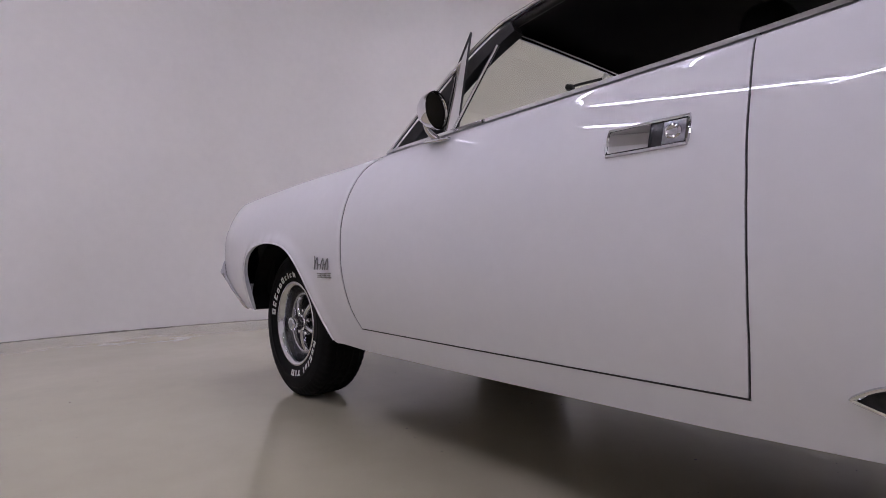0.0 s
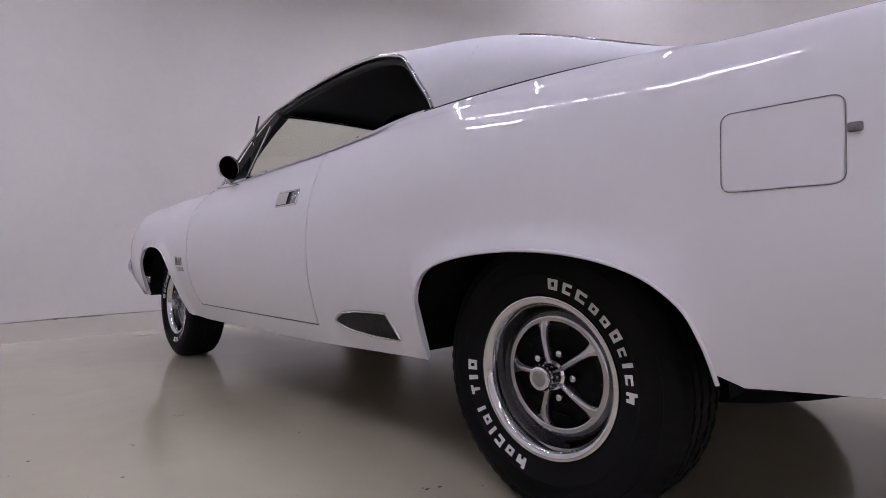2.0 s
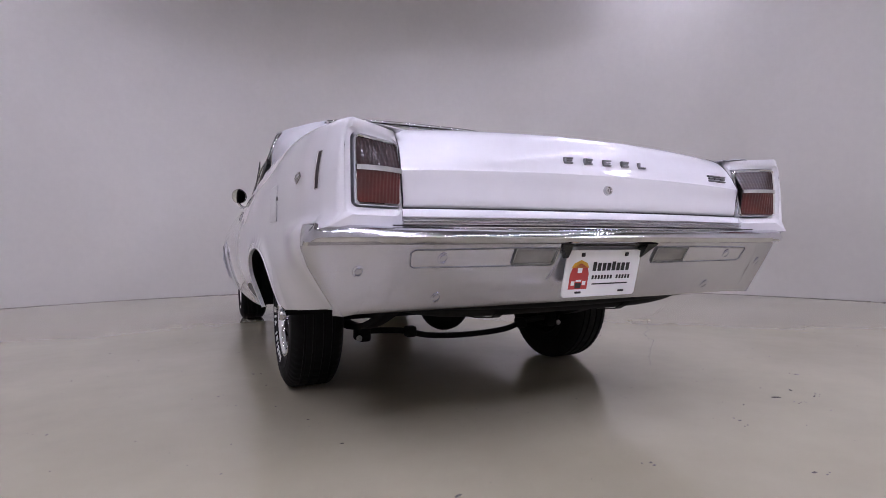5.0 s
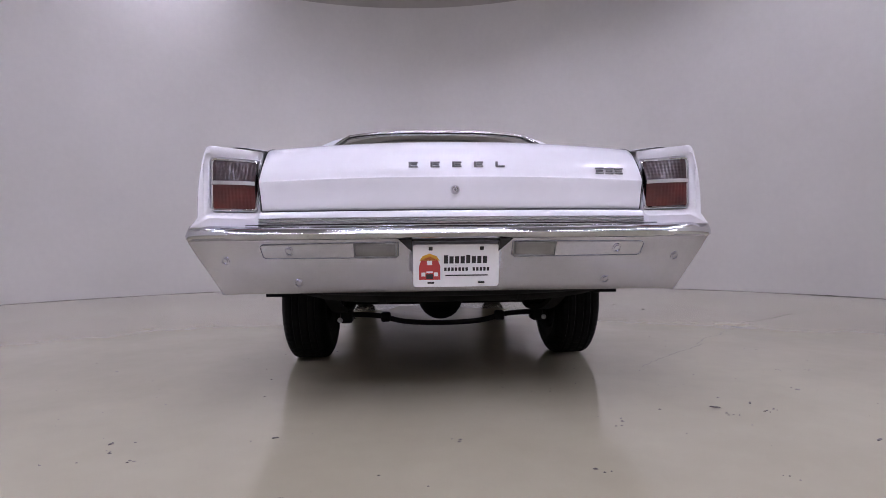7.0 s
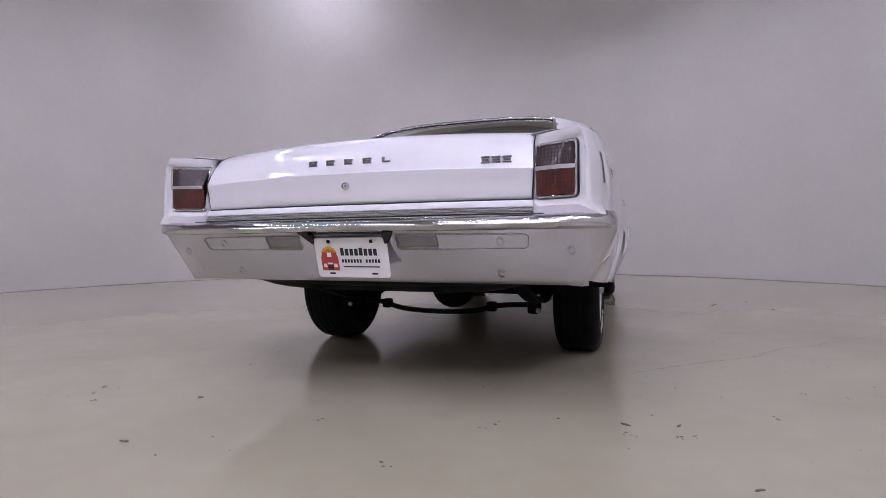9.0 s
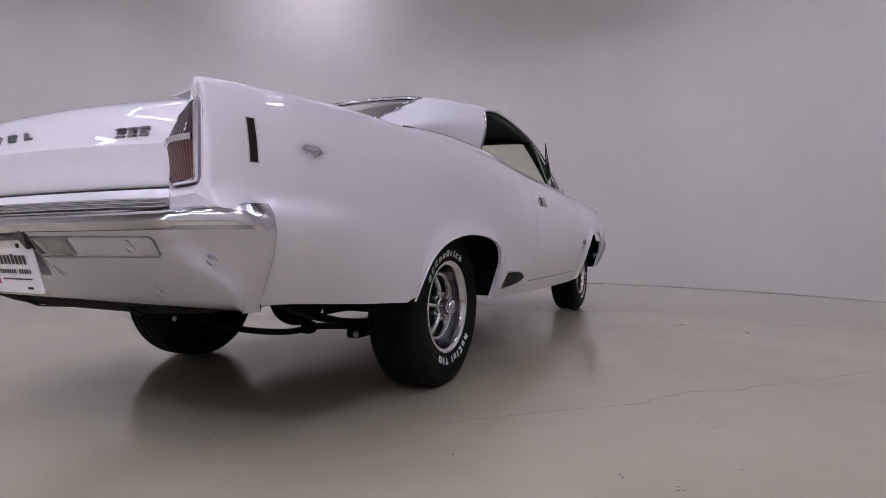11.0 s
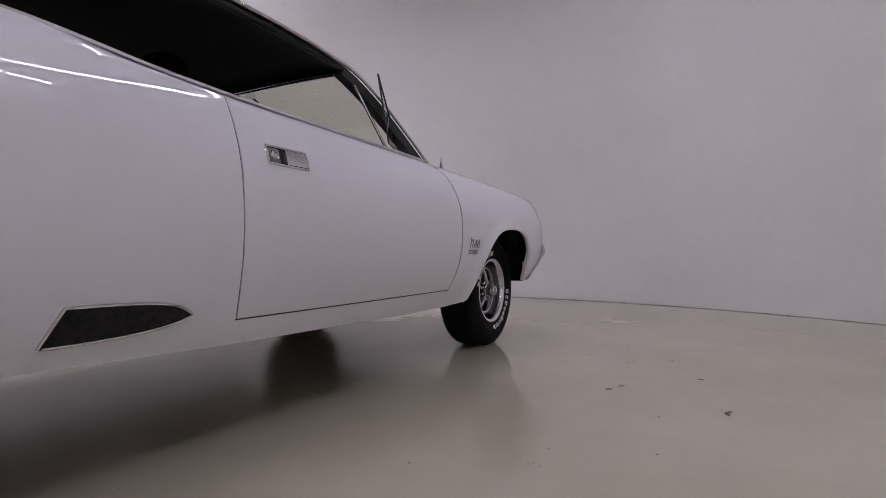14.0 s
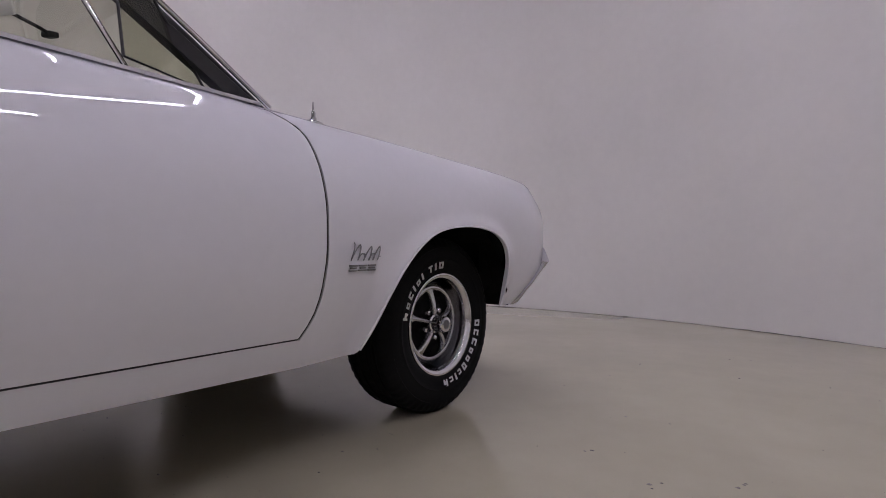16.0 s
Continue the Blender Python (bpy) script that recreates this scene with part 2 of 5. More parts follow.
def build_room():
    n = 96
    angles = [2 * math.pi * k / n for k in range(n)]
    bm = bmesh.new()
    grid(bm, [[ring_point(a, ROOM_R + 0.5, 0.0), (ROOM_C[0], ROOM_C[1], 0.0)] for a in angles], close_u=True)
    bmesh.ops.remove_doubles(bm, verts=bm.verts, dist=1e-5)
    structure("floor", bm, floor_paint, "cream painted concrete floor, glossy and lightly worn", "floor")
    bm = bmesh.new()
    prof = [(ROOM_R, 0.004), (ROOM_R, WALL_H), (ROOM_R + 0.2, WALL_H), (ROOM_R + 0.2, 0.004)]
    grid(bm, [[ring_point(a, r, z) for r, z in prof] for a in angles], close_u=True, close_v=True)
    structure("wall_round", bm, wall_paint, "smooth curved off-white studio wall", "wall", True)
    bm = bmesh.new()
    rows = []
    for k in range(1440):
        a = 2 * math.pi * k / 1440
        h = 0.004 + 0.006 * max(0.0, noise.noise((k * 0.03, 0, 0))) + 0.006 * max(0.0, noise.noise((k * 0.31, 2, 0)))
        d = 0.005 + 0.007 * max(0.0, noise.noise((k * 0.03, 5, 0))) + 0.012 * max(0.0, noise.noise((k * 0.37, 9, 0)))
        rows.append([ring_point(a, ROOM_R - d, 0.0015), ring_point(a, ROOM_R - 0.003, 0.003), ring_point(a, ROOM_R - 0.003, h)])
    grid(bm, rows, close_u=True)
    structure("wall_joint", bm, joint_dirt, "dusty grey joint between wall and floor", "joint", True)
    bm = bmesh.new()
    prof = [(ROOM_R + 0.03, WALL_H + 0.002), (ROOM_R + 0.03, ROOM_H + 0.01), (ROOM_R + 0.2, ROOM_H + 0.01), (ROOM_R + 0.2, WALL_H + 0.002)]
    grid(bm, [[ring_point(a, r, z) for r, z in prof] for a in angles], close_u=True, close_v=True)
    structure("wall_upper", bm, band_paint, "upper wall above the curved screen, its shade put into darker beige", "wall", True)
    bm = bmesh.new()
    grid(bm, [[(ROOM_C[0], ROOM_C[1], z), ring_point(a, ROOM_R - 0.002, z)] for z in (ROOM_H,) for a in angles], close_u=True)
    bmesh.ops.remove_doubles(bm, verts=bm.verts, dist=1e-5)
    structure("ceiling", bm, ceiling_paint, "plain flat ceiling, unseen and darkened for contrast in the chrome", "ceiling")


build_room()


def strip_lamp(length, skirt, pitch, width=0.024):
    ob = tagged(new("strip_light"), "unseen fluorescent strip light in a dark louvred trough, ceiling light and added fill alike", "ceiling light", "ceiling strip lights")
    bm = bmesh.new()
    # unseen skirt and blades added to keep direct light off the upper wall
    w = 0.045 + 0.4 * (skirt - 0.016)
    sweep(bm, [(0, -length / 2 - 0.04, 0), (0, length / 2 + 0.04, 0)], [(-w, -skirt), (-w + 0.005, -skirt), (-0.034, 0.012), (0.034, 0.012), (w - 0.005, -skirt), (w, -skirt), (0.040, 0.06), (-0.040, 0.06)])
    part("housing", bm, lamp_metal, ob, smooth=False)
    bm = bmesh.new()
    box(bm, 0, 0, 0.004, width, length, 0.008, 0.002)
    part("tube", bm, tube_glow, ob, "glowing fluorescent tube")
    count = max(1, round(length / pitch))
    for k in range(count + 1):
        bm = bmesh.new()
        box(bm, 0, -length / 2 - 0.006 + (length + 0.012) * k / count, -skirt / 2 - 0.002, 2 * w - 0.014, 0.002, skirt - 0.004)
        part("cutoff_blade", bm, lamp_metal, ob, smooth=False)
    return ob


# louvred strips under the ceiling: four across the car and six round it nearer the wall
for radius, count, length, width, left_out in ((1.4, 4, 1.9, 0.014, (0, 2)), (2.9, 8, 2.3, 0.022, (0, 1, 3, 4, 5, 7)), (4.2, 8, 3.2, 0.052, (0, 4))):
    first = None
    for k in range(count):
        if k in left_out:
            continue
        turn = 360 / count * k
        place = pose(radius * math.cos(radians(turn)), radius * math.sin(radians(turn)), 5.3, 0, 0, turn)
        if first is None:
            first = strip_lamp(length, 0.06, 0.13, width)
            first.matrix_basis = place
        else:
            copy_thing(first, place)
# pairs of shorter strips along both sides of the car
for sx, width, rows in ((4.2, 0.024, (-2.2, -0.4)), (-4.2, 0.065, (-1.2, 1.2))):
    for ly in rows:
        strip_lamp(1.5, 0.05, 0.13, width).matrix_basis = pose(sx, ly, 5.3)
# bare fill strips added unseen behind the car, low on the wall side
for turn in (234, 270, 306):
    strip_lamp(2.4, 0.006, 2.4, 0.06).matrix_basis = pose(5.0 * math.cos(radians(turn)), 5.0 * math.sin(radians(turn)), 3.9, 0, 35, turn)
# slim bare strips behind the car
for lx, ly, lz, lr, length in ((0.0, -3.3, 4.9, 90, 2.4), (0.0, -2.2, 4.9, 90, 2.4)):
    strip_lamp(length, 0.006, length, 0.02).matrix_basis = pose(lx, ly, lz, 0, 0, lr)
for lx, ly, lr in ((-3.4, 4.1, 129), (4.6, 2.6, 29)):
    strip_lamp(1.1, 0.02, 1.1, 0.11).matrix_basis = pose(lx, ly, 5.3, 0, 0, lr)


# ---- car body lines ----
# The car points along +y; its rear axle stands at y = 0, its front axle at y = 2.896.
Z_TOP = table((-1.28, 0.94), (-1.2, 0.953), (-0.87, 0.983), (-0.5, 1.0), (-0.3, 1.010), (0.0, 1.024), (0.4, 1.035), (0.7, 1.026), (1.0, 1.014), (1.5, 1.005), (2.0, 0.998), (2.3, 0.99), (2.6, 0.98), (2.9, 0.965), (3.25, 0.947), (3.38, 0.937), (3.45, 0.925), (3.50, 0.906), (3.53, 0.888), (3.56, 0.87))
X_MAX = table((-1.28, 0.852), (-1.23, 0.872), (-1.16, 0.897), (-1.1, 0.908), (-1.0, 0.916), (-0.6, 0.926), (0.0, 0.936), (0.5, 0.949), (1.0, 0.960), (1.6, 0.964), (2.3, 0.959), (2.9, 0.959), (3.3, 0.957), (3.46, 0.954), (3.51, 0.947), (3.54, 0.936))
TUMBLE = table((-1.28, 0.02), (-1.14, 0.04), (-0.6, 0.045), (0.0, 0.073), (0.5, 0.091), (1.5, 0.108), (2.3, 0.111), (3.0, 0.09), (3.71, 0.07))
Z_BASE = table((-0.7, 0.985), (-0.45, 1.0), (-0.30, 1.018), (0.0, 1.040), (0.42, 1.047), (1.0, 1.03), (2.2, 1.0))
REAR_ARCH = smooth_curve([(-0.415, 0.40), (-0.40, 0.47), (-0.365, 0.54), (-0.28, 0.598), (-0.14, 0.632), (0.02, 0.64), (0.18, 0.624), (0.290, 0.587), (0.342, 0.52), (0.352, 0.45), (0.358, 0.336)], 5)
FRONT_ARCH = smooth_curve([(2.405, 0.318), (2.438, 0.39), (2.47, 0.47), (2.522, 0.56), (2.592, 0.630), (2.695, 0.683), (2.845, 0.705), (3.0, 0.696), (3.105, 0.656), (3.155, 0.585), (3.17, 0.50), (3.175, 0.385)], 5)
BOTTOM = [np.array(p) for p in ((-1.29, 0.465), (-1.0, 0.45), (-0.7, 0.42), (-0.43, 0.398))] + REAR_ARCH + [np.array(p) for p in ((0.40, 0.330), (1.0, 0.312), (1.8, 0.303), (2.2, 0.300), (2.39, 0.308))] + FRONT_ARCH + [np.array(p) for p in ((3.25, 0.384), (3.4, 0.386), (3.72, 0.388))]
BOTTOM_Y = np.array([p[0] for p in BOTTOM])
BOTTOM_Z = np.array([p[1] for p in BOTTOM])
ARCH_PTS = np.array(REAR_ARCH + FRONT_ARCH)


def z_low(y):
    return float(np.interp(y, BOTTOM_Y, BOTTOM_Z))


def side_x(y, z):
    """Half width of the body at y and height z."""
    zt = Z_TOP(y)
    x = X_MAX(y)
    x -= 0.094 * max(0.0, (0.64 - z) / 0.34) ** 1.7
    q = min(1.0, max(0.0, (-0.45 - y) / 0.65))
    x -= 0.045 * q * q * (3 - 2 * q) * max(0.0, (0.62 - z) / 0.17) ** 1.5
    x -= TUMBLE(y) * max(0.0, (z - 0.70) / (zt - 0.70)) ** float(np.interp(y, (-1.0, -0.6, 0.2, 0.7), (2.8, 3.8, 3.4, 2.0)))
    r = 0.012 - 0.0095 * belt_rise(y)
    if z > zt - r:
        k = min(1.0, (z - zt + r) / r)
        x -= r * (1 - math.sqrt(max(0.0, 1 - k * k)))
    d = float(np.sqrt(((ARCH_PTS - np.array((y, z))) ** 2).sum(1).min()))
    x += 0.014 * math.exp(-(d / 0.035) ** 2)
    s = min(1.0, max(0.0, (-0.70 - y) / 0.40))
    u = min(1.0, max(0.0, (0.712 - z) / 0.045))
    x += 0.027 * s * s * (3 - 2 * s) * u * u * (3 - 2 * u) * math.exp(-(max(0.0, 0.66 - z) / 0.11) ** 2)
    return x


def door_front(z):
    return float(np.interp(z, (0.30, 0.385, 0.42, 0.45, 0.50, 0.60, 0.75, 0.84, 0.89, 0.93, 0.955, 0.975, 0.99, 1.0), (2.14, 2.172, 2.193, 2.206, 2.217, 2.223, 2.222, 2.219, 2.214, 2.205, 2.185, 2.145, 2.095, 2.06)))


def door_rear(z):
    return float(np.interp(z, (0.30, 0.385, 0.40, 0.48, 0.6, 0.75, 0.9, 0.95, 1.0, 1.05), (0.93, 0.93, 0.927, 0.918, 0.911, 0.909, 0.914, 0.918, 0.922, 0.922)))


def nose_back(z):
    """How far the fender's front edge lies behind the nose at height z."""
    return float(np.interp(z, (0.38, 0.44, 0.50, 0.55, 0.60, 0.735, 0.80, 0.85, 0.89), (0.24, 0.152, 0.080, 0.042, 0.034, 0.024, 0.006, 0.0, 0.004)))


def belt_rise(y):
    """How far the belt has climbed from the body's top edge to the foot of the roof."""
    u = min(1.0, max(0.0, (0.78 - y) / 0.36))
    return u * u * (3 - 2 * u) * min(1.0, max(0.0, (y + 0.5) / 0.14))


def side_panel(bm, sign, ya, yb, columns, zlo, inner, rows=22, gap=0.0, tail=None, nose=None):
    """A body side patch between the lines ya(z) and yb(z), over the bottom line zlo(y), rolled in at the top to the half width inner(y)."""
    pts = []
    for u in columns:
        col = []
        for j in range(rows + 1):
            v = j / rows
            v = 1 - (1 - v) ** 1.25
            z = 0.7
            for _ in range(6):
                y = ya(z) + gap + (yb(z) - ya(z) - 2 * gap) * u
                if tail:
                    y += tail(z) * max(0.0, 1 - (y - ya(z)) / 0.35)
                if nose:
                    y -= nose(z) * max(0.0, 1 - (yb(z) - y) / 0.335)
                z = zlo(y) + (Z_TOP(y) - zlo(y)) * v
            col.append((sign * side_x(y, z), y, z))
        xt, zt = abs(col[-1][0]), col[-1][2]
        xi = inner(y)
        rise = max(0.0, Z_BASE(y) + 0.004 - zt) * belt_rise(y) if ya(0.7) < 0.5 else 0.0
        for k in range(1, 5):
            col.append((sign * (xt + (xi - xt) * (k / 4 if not rise else (k - 0.7) / 3.3)), y, zt + rise + 0.004 * math.sin(math.pi * k / 4) - (0.008 * max(0, k - 2) / 2 if y < -0.5 else 0.0)))
        pts.append(col)
    grid(bm, pts)
    lip = 0.018
    for edge in (pts[0], pts[-1]):
        grid(bm, [edge, [(p[0] - sign * lip, p[1], p[2]) for p in edge]])
    low = [c[0] for c in pts]
    grid(bm, [low, [(p[0] - sign * 0.016, p[1], p[2] + 0.002) for p in low]])
    bmesh.ops.remove_doubles(bm, verts=bm.verts, dist=1e-5)
    return pts


def columns_between(a, b, extra=(), step=0.05):
    n = max(2, int((b - a) / step))
    ys = [a + (b - a) * k / n for k in range(n + 1)] + [e for e in extra if a < e < b]
    ys = sorted(set(round(y, 4) for y in ys))
    return [(y - a) / (b - a) for y in ys]


car = tagged(new("car"), "white two-door hardtop coupe with chrome bumpers standing on the floor", "car")

GAP = 0.0028
Y_NOSE = 3.53


def build_sides():
    for sign in (1, -1):
        bm = bmesh.new()
        inner = table((-1.15, 0.66), (-0.62, 0.68), (-0.40, 0.72), (0.1, 0.74), (0.5, 0.76), (1.0, 0.80))
        cols = columns_between(-1.172, 0.915, [p[0] for p in REAR_ARCH])
        side_panel(bm, sign, lambda z: -1.172, door_rear, cols, lambda y: z_low(y), inner, rows=34, gap=0.0, tail=lambda z: float(np.interp(z, (0.44, 0.594, 0.658, 0.69, 0.70), (0.078, 0.046, 0.030, 0.012, 0.0))))
        q = part("quarter_panel", bm, paint, car, "white rear quarter panel with a flared wheel arch")
        bm = bmesh.new()
        inner = table((0.8, 0.815), (1.5, 0.82), (2.3, 0.82))
        side_panel(bm, sign, lambda z: door_rear(z) + 1.5 * GAP, lambda z: door_front(z) - 2 * GAP, columns_between(0.92, 2.22), lambda y: 0.3868, inner)
        d = part("door", bm, paint, car, "closed white door")
        for edge, lo, hi in ((lambda z: door_rear(z) + 0.75 * GAP, 0.386, 1.005), (lambda z: door_front(z) - 0.5 * GAP, 0.386, 0.985)):
            bm = bmesh.new()
            sweep(bm, [(sign * (side_x(edge(z), z) - 0.0030), edge(z), z) for z in np.linspace(lo, hi, 40)], disc_section(0.0018, 6), up=(sign, 0, 0))
            part("door_gap", bm, trim_black, d)
        bm = bmesh.new()
        sweep(bm, [(sign * (side_x(y, 0.3846) - 0.0016), y, 0.3846) for y in np.linspace(0.932, 2.168, 40)], disc_section(0.0024, 6), up=(sign, 0, 0))
        part("door_gap", bm, trim_black, d)
        bm = bmesh.new()
        cols = columns_between(2.22, Y_NOSE, [p[0] for p in FRONT_ARCH])
        inner = table((1.9, 0.72), (2.6, 0.70), (3.71, 0.68))
        side_panel(bm, sign, lambda z: door_front(z) + GAP, lambda z: Y_NOSE, cols, lambda y: max(z_low(y), 0.3), inner, rows=30, nose=nose_back)
        f = part("front_fender", bm, paint, car, "white front fender with a rounded wheel arch")
        # sill under the door
        bm = bmesh.new()
        rows = []
        for k in range(40):
            y = 0.90 + (2.20 - 0.90) * k / 39
            zl = z_low(y)
            col = [(sign * (side_x(y, zl) - 0.06), y, zl + 0.004)]
            for j in range(7):
                z = zl + (0.3824 - zl) * j / 6
                col.append((sign * side_x(y, z), y, z))
            col.append((sign * (side_x(y, 0.383) - 0.03), y, 0.383))
            rows.append(col)
        grid(bm, rows)
        part("sill", bm, paint, car)
        for arch, owner in ((REAR_ARCH, q), (FRONT_ARCH, f)):
            bm = bmesh.new()
            sweep(bm, [(sign * (side_x(p[0], p[1]) - 0.001), p[0], p[1]) for p in arch], disc_section(0.0042, 8), up=(sign, 0, 0))
            part("arch_lip", bm, paint, owner)
        yield sign, q, d


SIDES = list(build_sides())


# ---- inner shell, so that no light leaks through gaps and arches ----
def build_shell():
    for sign in (1, -1):
        # wheel housings
        for yc, r, xi in ((0.0, 0.43, 0.50), (2.85, 0.46, 0.50)):
            bm = bmesh.new()
            rows = []
            for k in range(25):
                a = math.pi * k / 24
                y, z = yc + r * math.cos(a), 0.375 + r * 0.84 * math.sin(a)
                rows.append([(sign * xi, y, z), (sign * 0.875, y, z)])
            low = 0.342 if yc < 1 else 0.372
            rows.insert(0, [(sign * xi, yc + r, low), (sign * 0.86, yc + r, low)])
            grid(bm, rows)
            grid(bm, [[(sign * xi, yc + r * math.cos(math.pi * k / 24), 0.375 + r * 0.84 * math.sin(math.pi * k / 24)) for k in range(25)], [(sign * xi, yc + r * math.cos(math.pi * k / 24), low - 0.01) for k in range(25)]])
            part("wheel_housing", bm, black, car, "black wheel housing", smooth=False)
        # inner skins behind the doors and fenders
        skins = (
            [[(sign * 0.82, 0.44, 0.395), (sign * 0.82, 0.95, 0.385), (sign * 0.82, 2.38, 0.36)], [(sign * 0.86, 0.44, 0.6), (sign * 0.86, 0.95, 0.6), (sign * 0.86, 2.38, 0.6)], [(sign * 0.80, 0.44, 0.96), (sign * 0.80, 0.95, 0.96), (sign * 0.80, 2.38, 0.96)]],
            [[(sign * 0.76, -1.04, 0.47), (sign * 0.80, -0.44, 0.42)], [(sign * 0.80, -1.04, 0.92), (sign * 0.80, -0.44, 0.92)]],
            [[(sign * 0.80, 3.19, 0.42), (sign * 0.80, 3.36, 0.50)], [(sign * 0.80, 3.19, 0.85), (sign * 0.80, 3.48, 0.85)]],
        )
        for skin in skins:
            bm = bmesh.new()
            grid(bm, skin)
            part("inner_skin", bm, black, car, "black inner body skin", smooth=False)
    # floor pan in steps
    pan = [(-1.02, 0.47), (-0.95, 0.46), (-0.44, 0.43), (-0.42, 0.42), (0.42, 0.40), (0.44, 0.40), (0.95, 0.39), (2.36, 0.355), (2.38, 0.37), (3.19, 0.40), (3.3, 0.46), (3.42, 0.52)]
    def half_pan(y):
        return 0.49 if -0.43 < y < 0.43 or 2.37 < y < 3.2 else 0.78
    bm = bmesh.new()
    grid(bm, [[(-half_pan(y), y, z), (-0.45, y, z - 0.015), (0.45, y, z - 0.015), (half_pan(y), y, z)] for y, z in pan])
    part("floor_pan", bm, underbody, car, "brown-grey floor pan, lightened to bounce light under the car", smooth=False)


build_shell()


# ---- roof, pillars and glass ----
X_BASE = table((-0.7, 0.78), (-0.30, 0.808), (0.0, 0.815), (0.42, 0.815), (1.0, 0.812), (1.7, 0.80), (2.2, 0.79))
Z_CROWN = table((-0.60, 0.97), (-0.46, 1.02), (-0.3, 1.09), (-0.15, 1.165), (0.0, 1.238), (0.12, 1.292), (0.22, 1.333), (0.3, 1.36), (0.45, 1.397), (0.6, 1.422), (0.8, 1.44), (1.05, 1.445), (1.35, 1.438), (1.6, 1.416), (1.7, 1.398), (1.9, 1.29), (2.2, 1.03))
Z_DRIP = table((0.385, 1.052), (0.395, 1.083), (0.415, 1.115), (0.45, 1.156), (0.495, 1.204), (0.55, 1.254), (0.61, 1.297), (0.68, 1.331), (0.78, 1.355), (0.95, 1.369), (1.15, 1.374), (1.35, 1.372), (1.5, 1.364), (1.62, 1.352), (1.70, 1.338))


ROOF_P = table((-0.6, 3.2), (0.45, 3.3), (0.7, 3.6), (0.95, 4.2), (2.2, 4.4))
ROOF_Q = table((-0.6, 3.1), (0.45, 3.2), (0.7, 3.8), (0.95, 4.8), (2.2, 4.8))


def roof_x(y, z):
    zb, zc, xb = Z_BASE(y), Z_CROWN(y), X_BASE(y)
    k = min(1.0, max(0.0, (z - zb) / max(1e-4, zc - zb)))
    return xb * max(0.0, 1 - k ** ROOF_Q(y)) ** (1 / ROOF_P(y))


def roof_z(y, x):
    zb, zc, xb = Z_BASE(y), Z_CROWN(y), X_BASE(y)
    return zb + (zc - zb) * max(0.0, 1 - abs(x / xb) ** ROOF_P(y)) ** (1 / ROOF_Q(y))


def roof_column(y, z0, n=22):
    """From height z0 on the side up to the crown, evenly by angle."""
    zb, zc, xb = Z_BASE(y), Z_CROWN(y), X_BASE(y)
    k0 = min(0.999, max(0.0, (z0 - zb) / max(1e-4, zc - zb)))
    a0 = math.atan2(k0, roof_x(y, z0) / xb)
    e = 0.5 * (ROOF_P(y) + ROOF_Q(y))
    col = []
    for j in range(n + 1):
        a = a0 + (math.pi / 2 - a0) * j / n
        c, q = max(0.0, math.cos(a)), math.sin(a)
        k = min(1.0, q * (c ** e + q ** e) ** (-1 / e))
        z = max(z0, zb + (zc - zb) * k) if j == 0 else zb + (zc - zb) * k
        col.append((roof_x(y, z), y, z))
    col[-1] = (0.0, y, zc)
    return col


GLASS_X = table((-0.50, 0.64), (-0.3, 0.63), (0.0, 0.595), (0.27, 0.55))


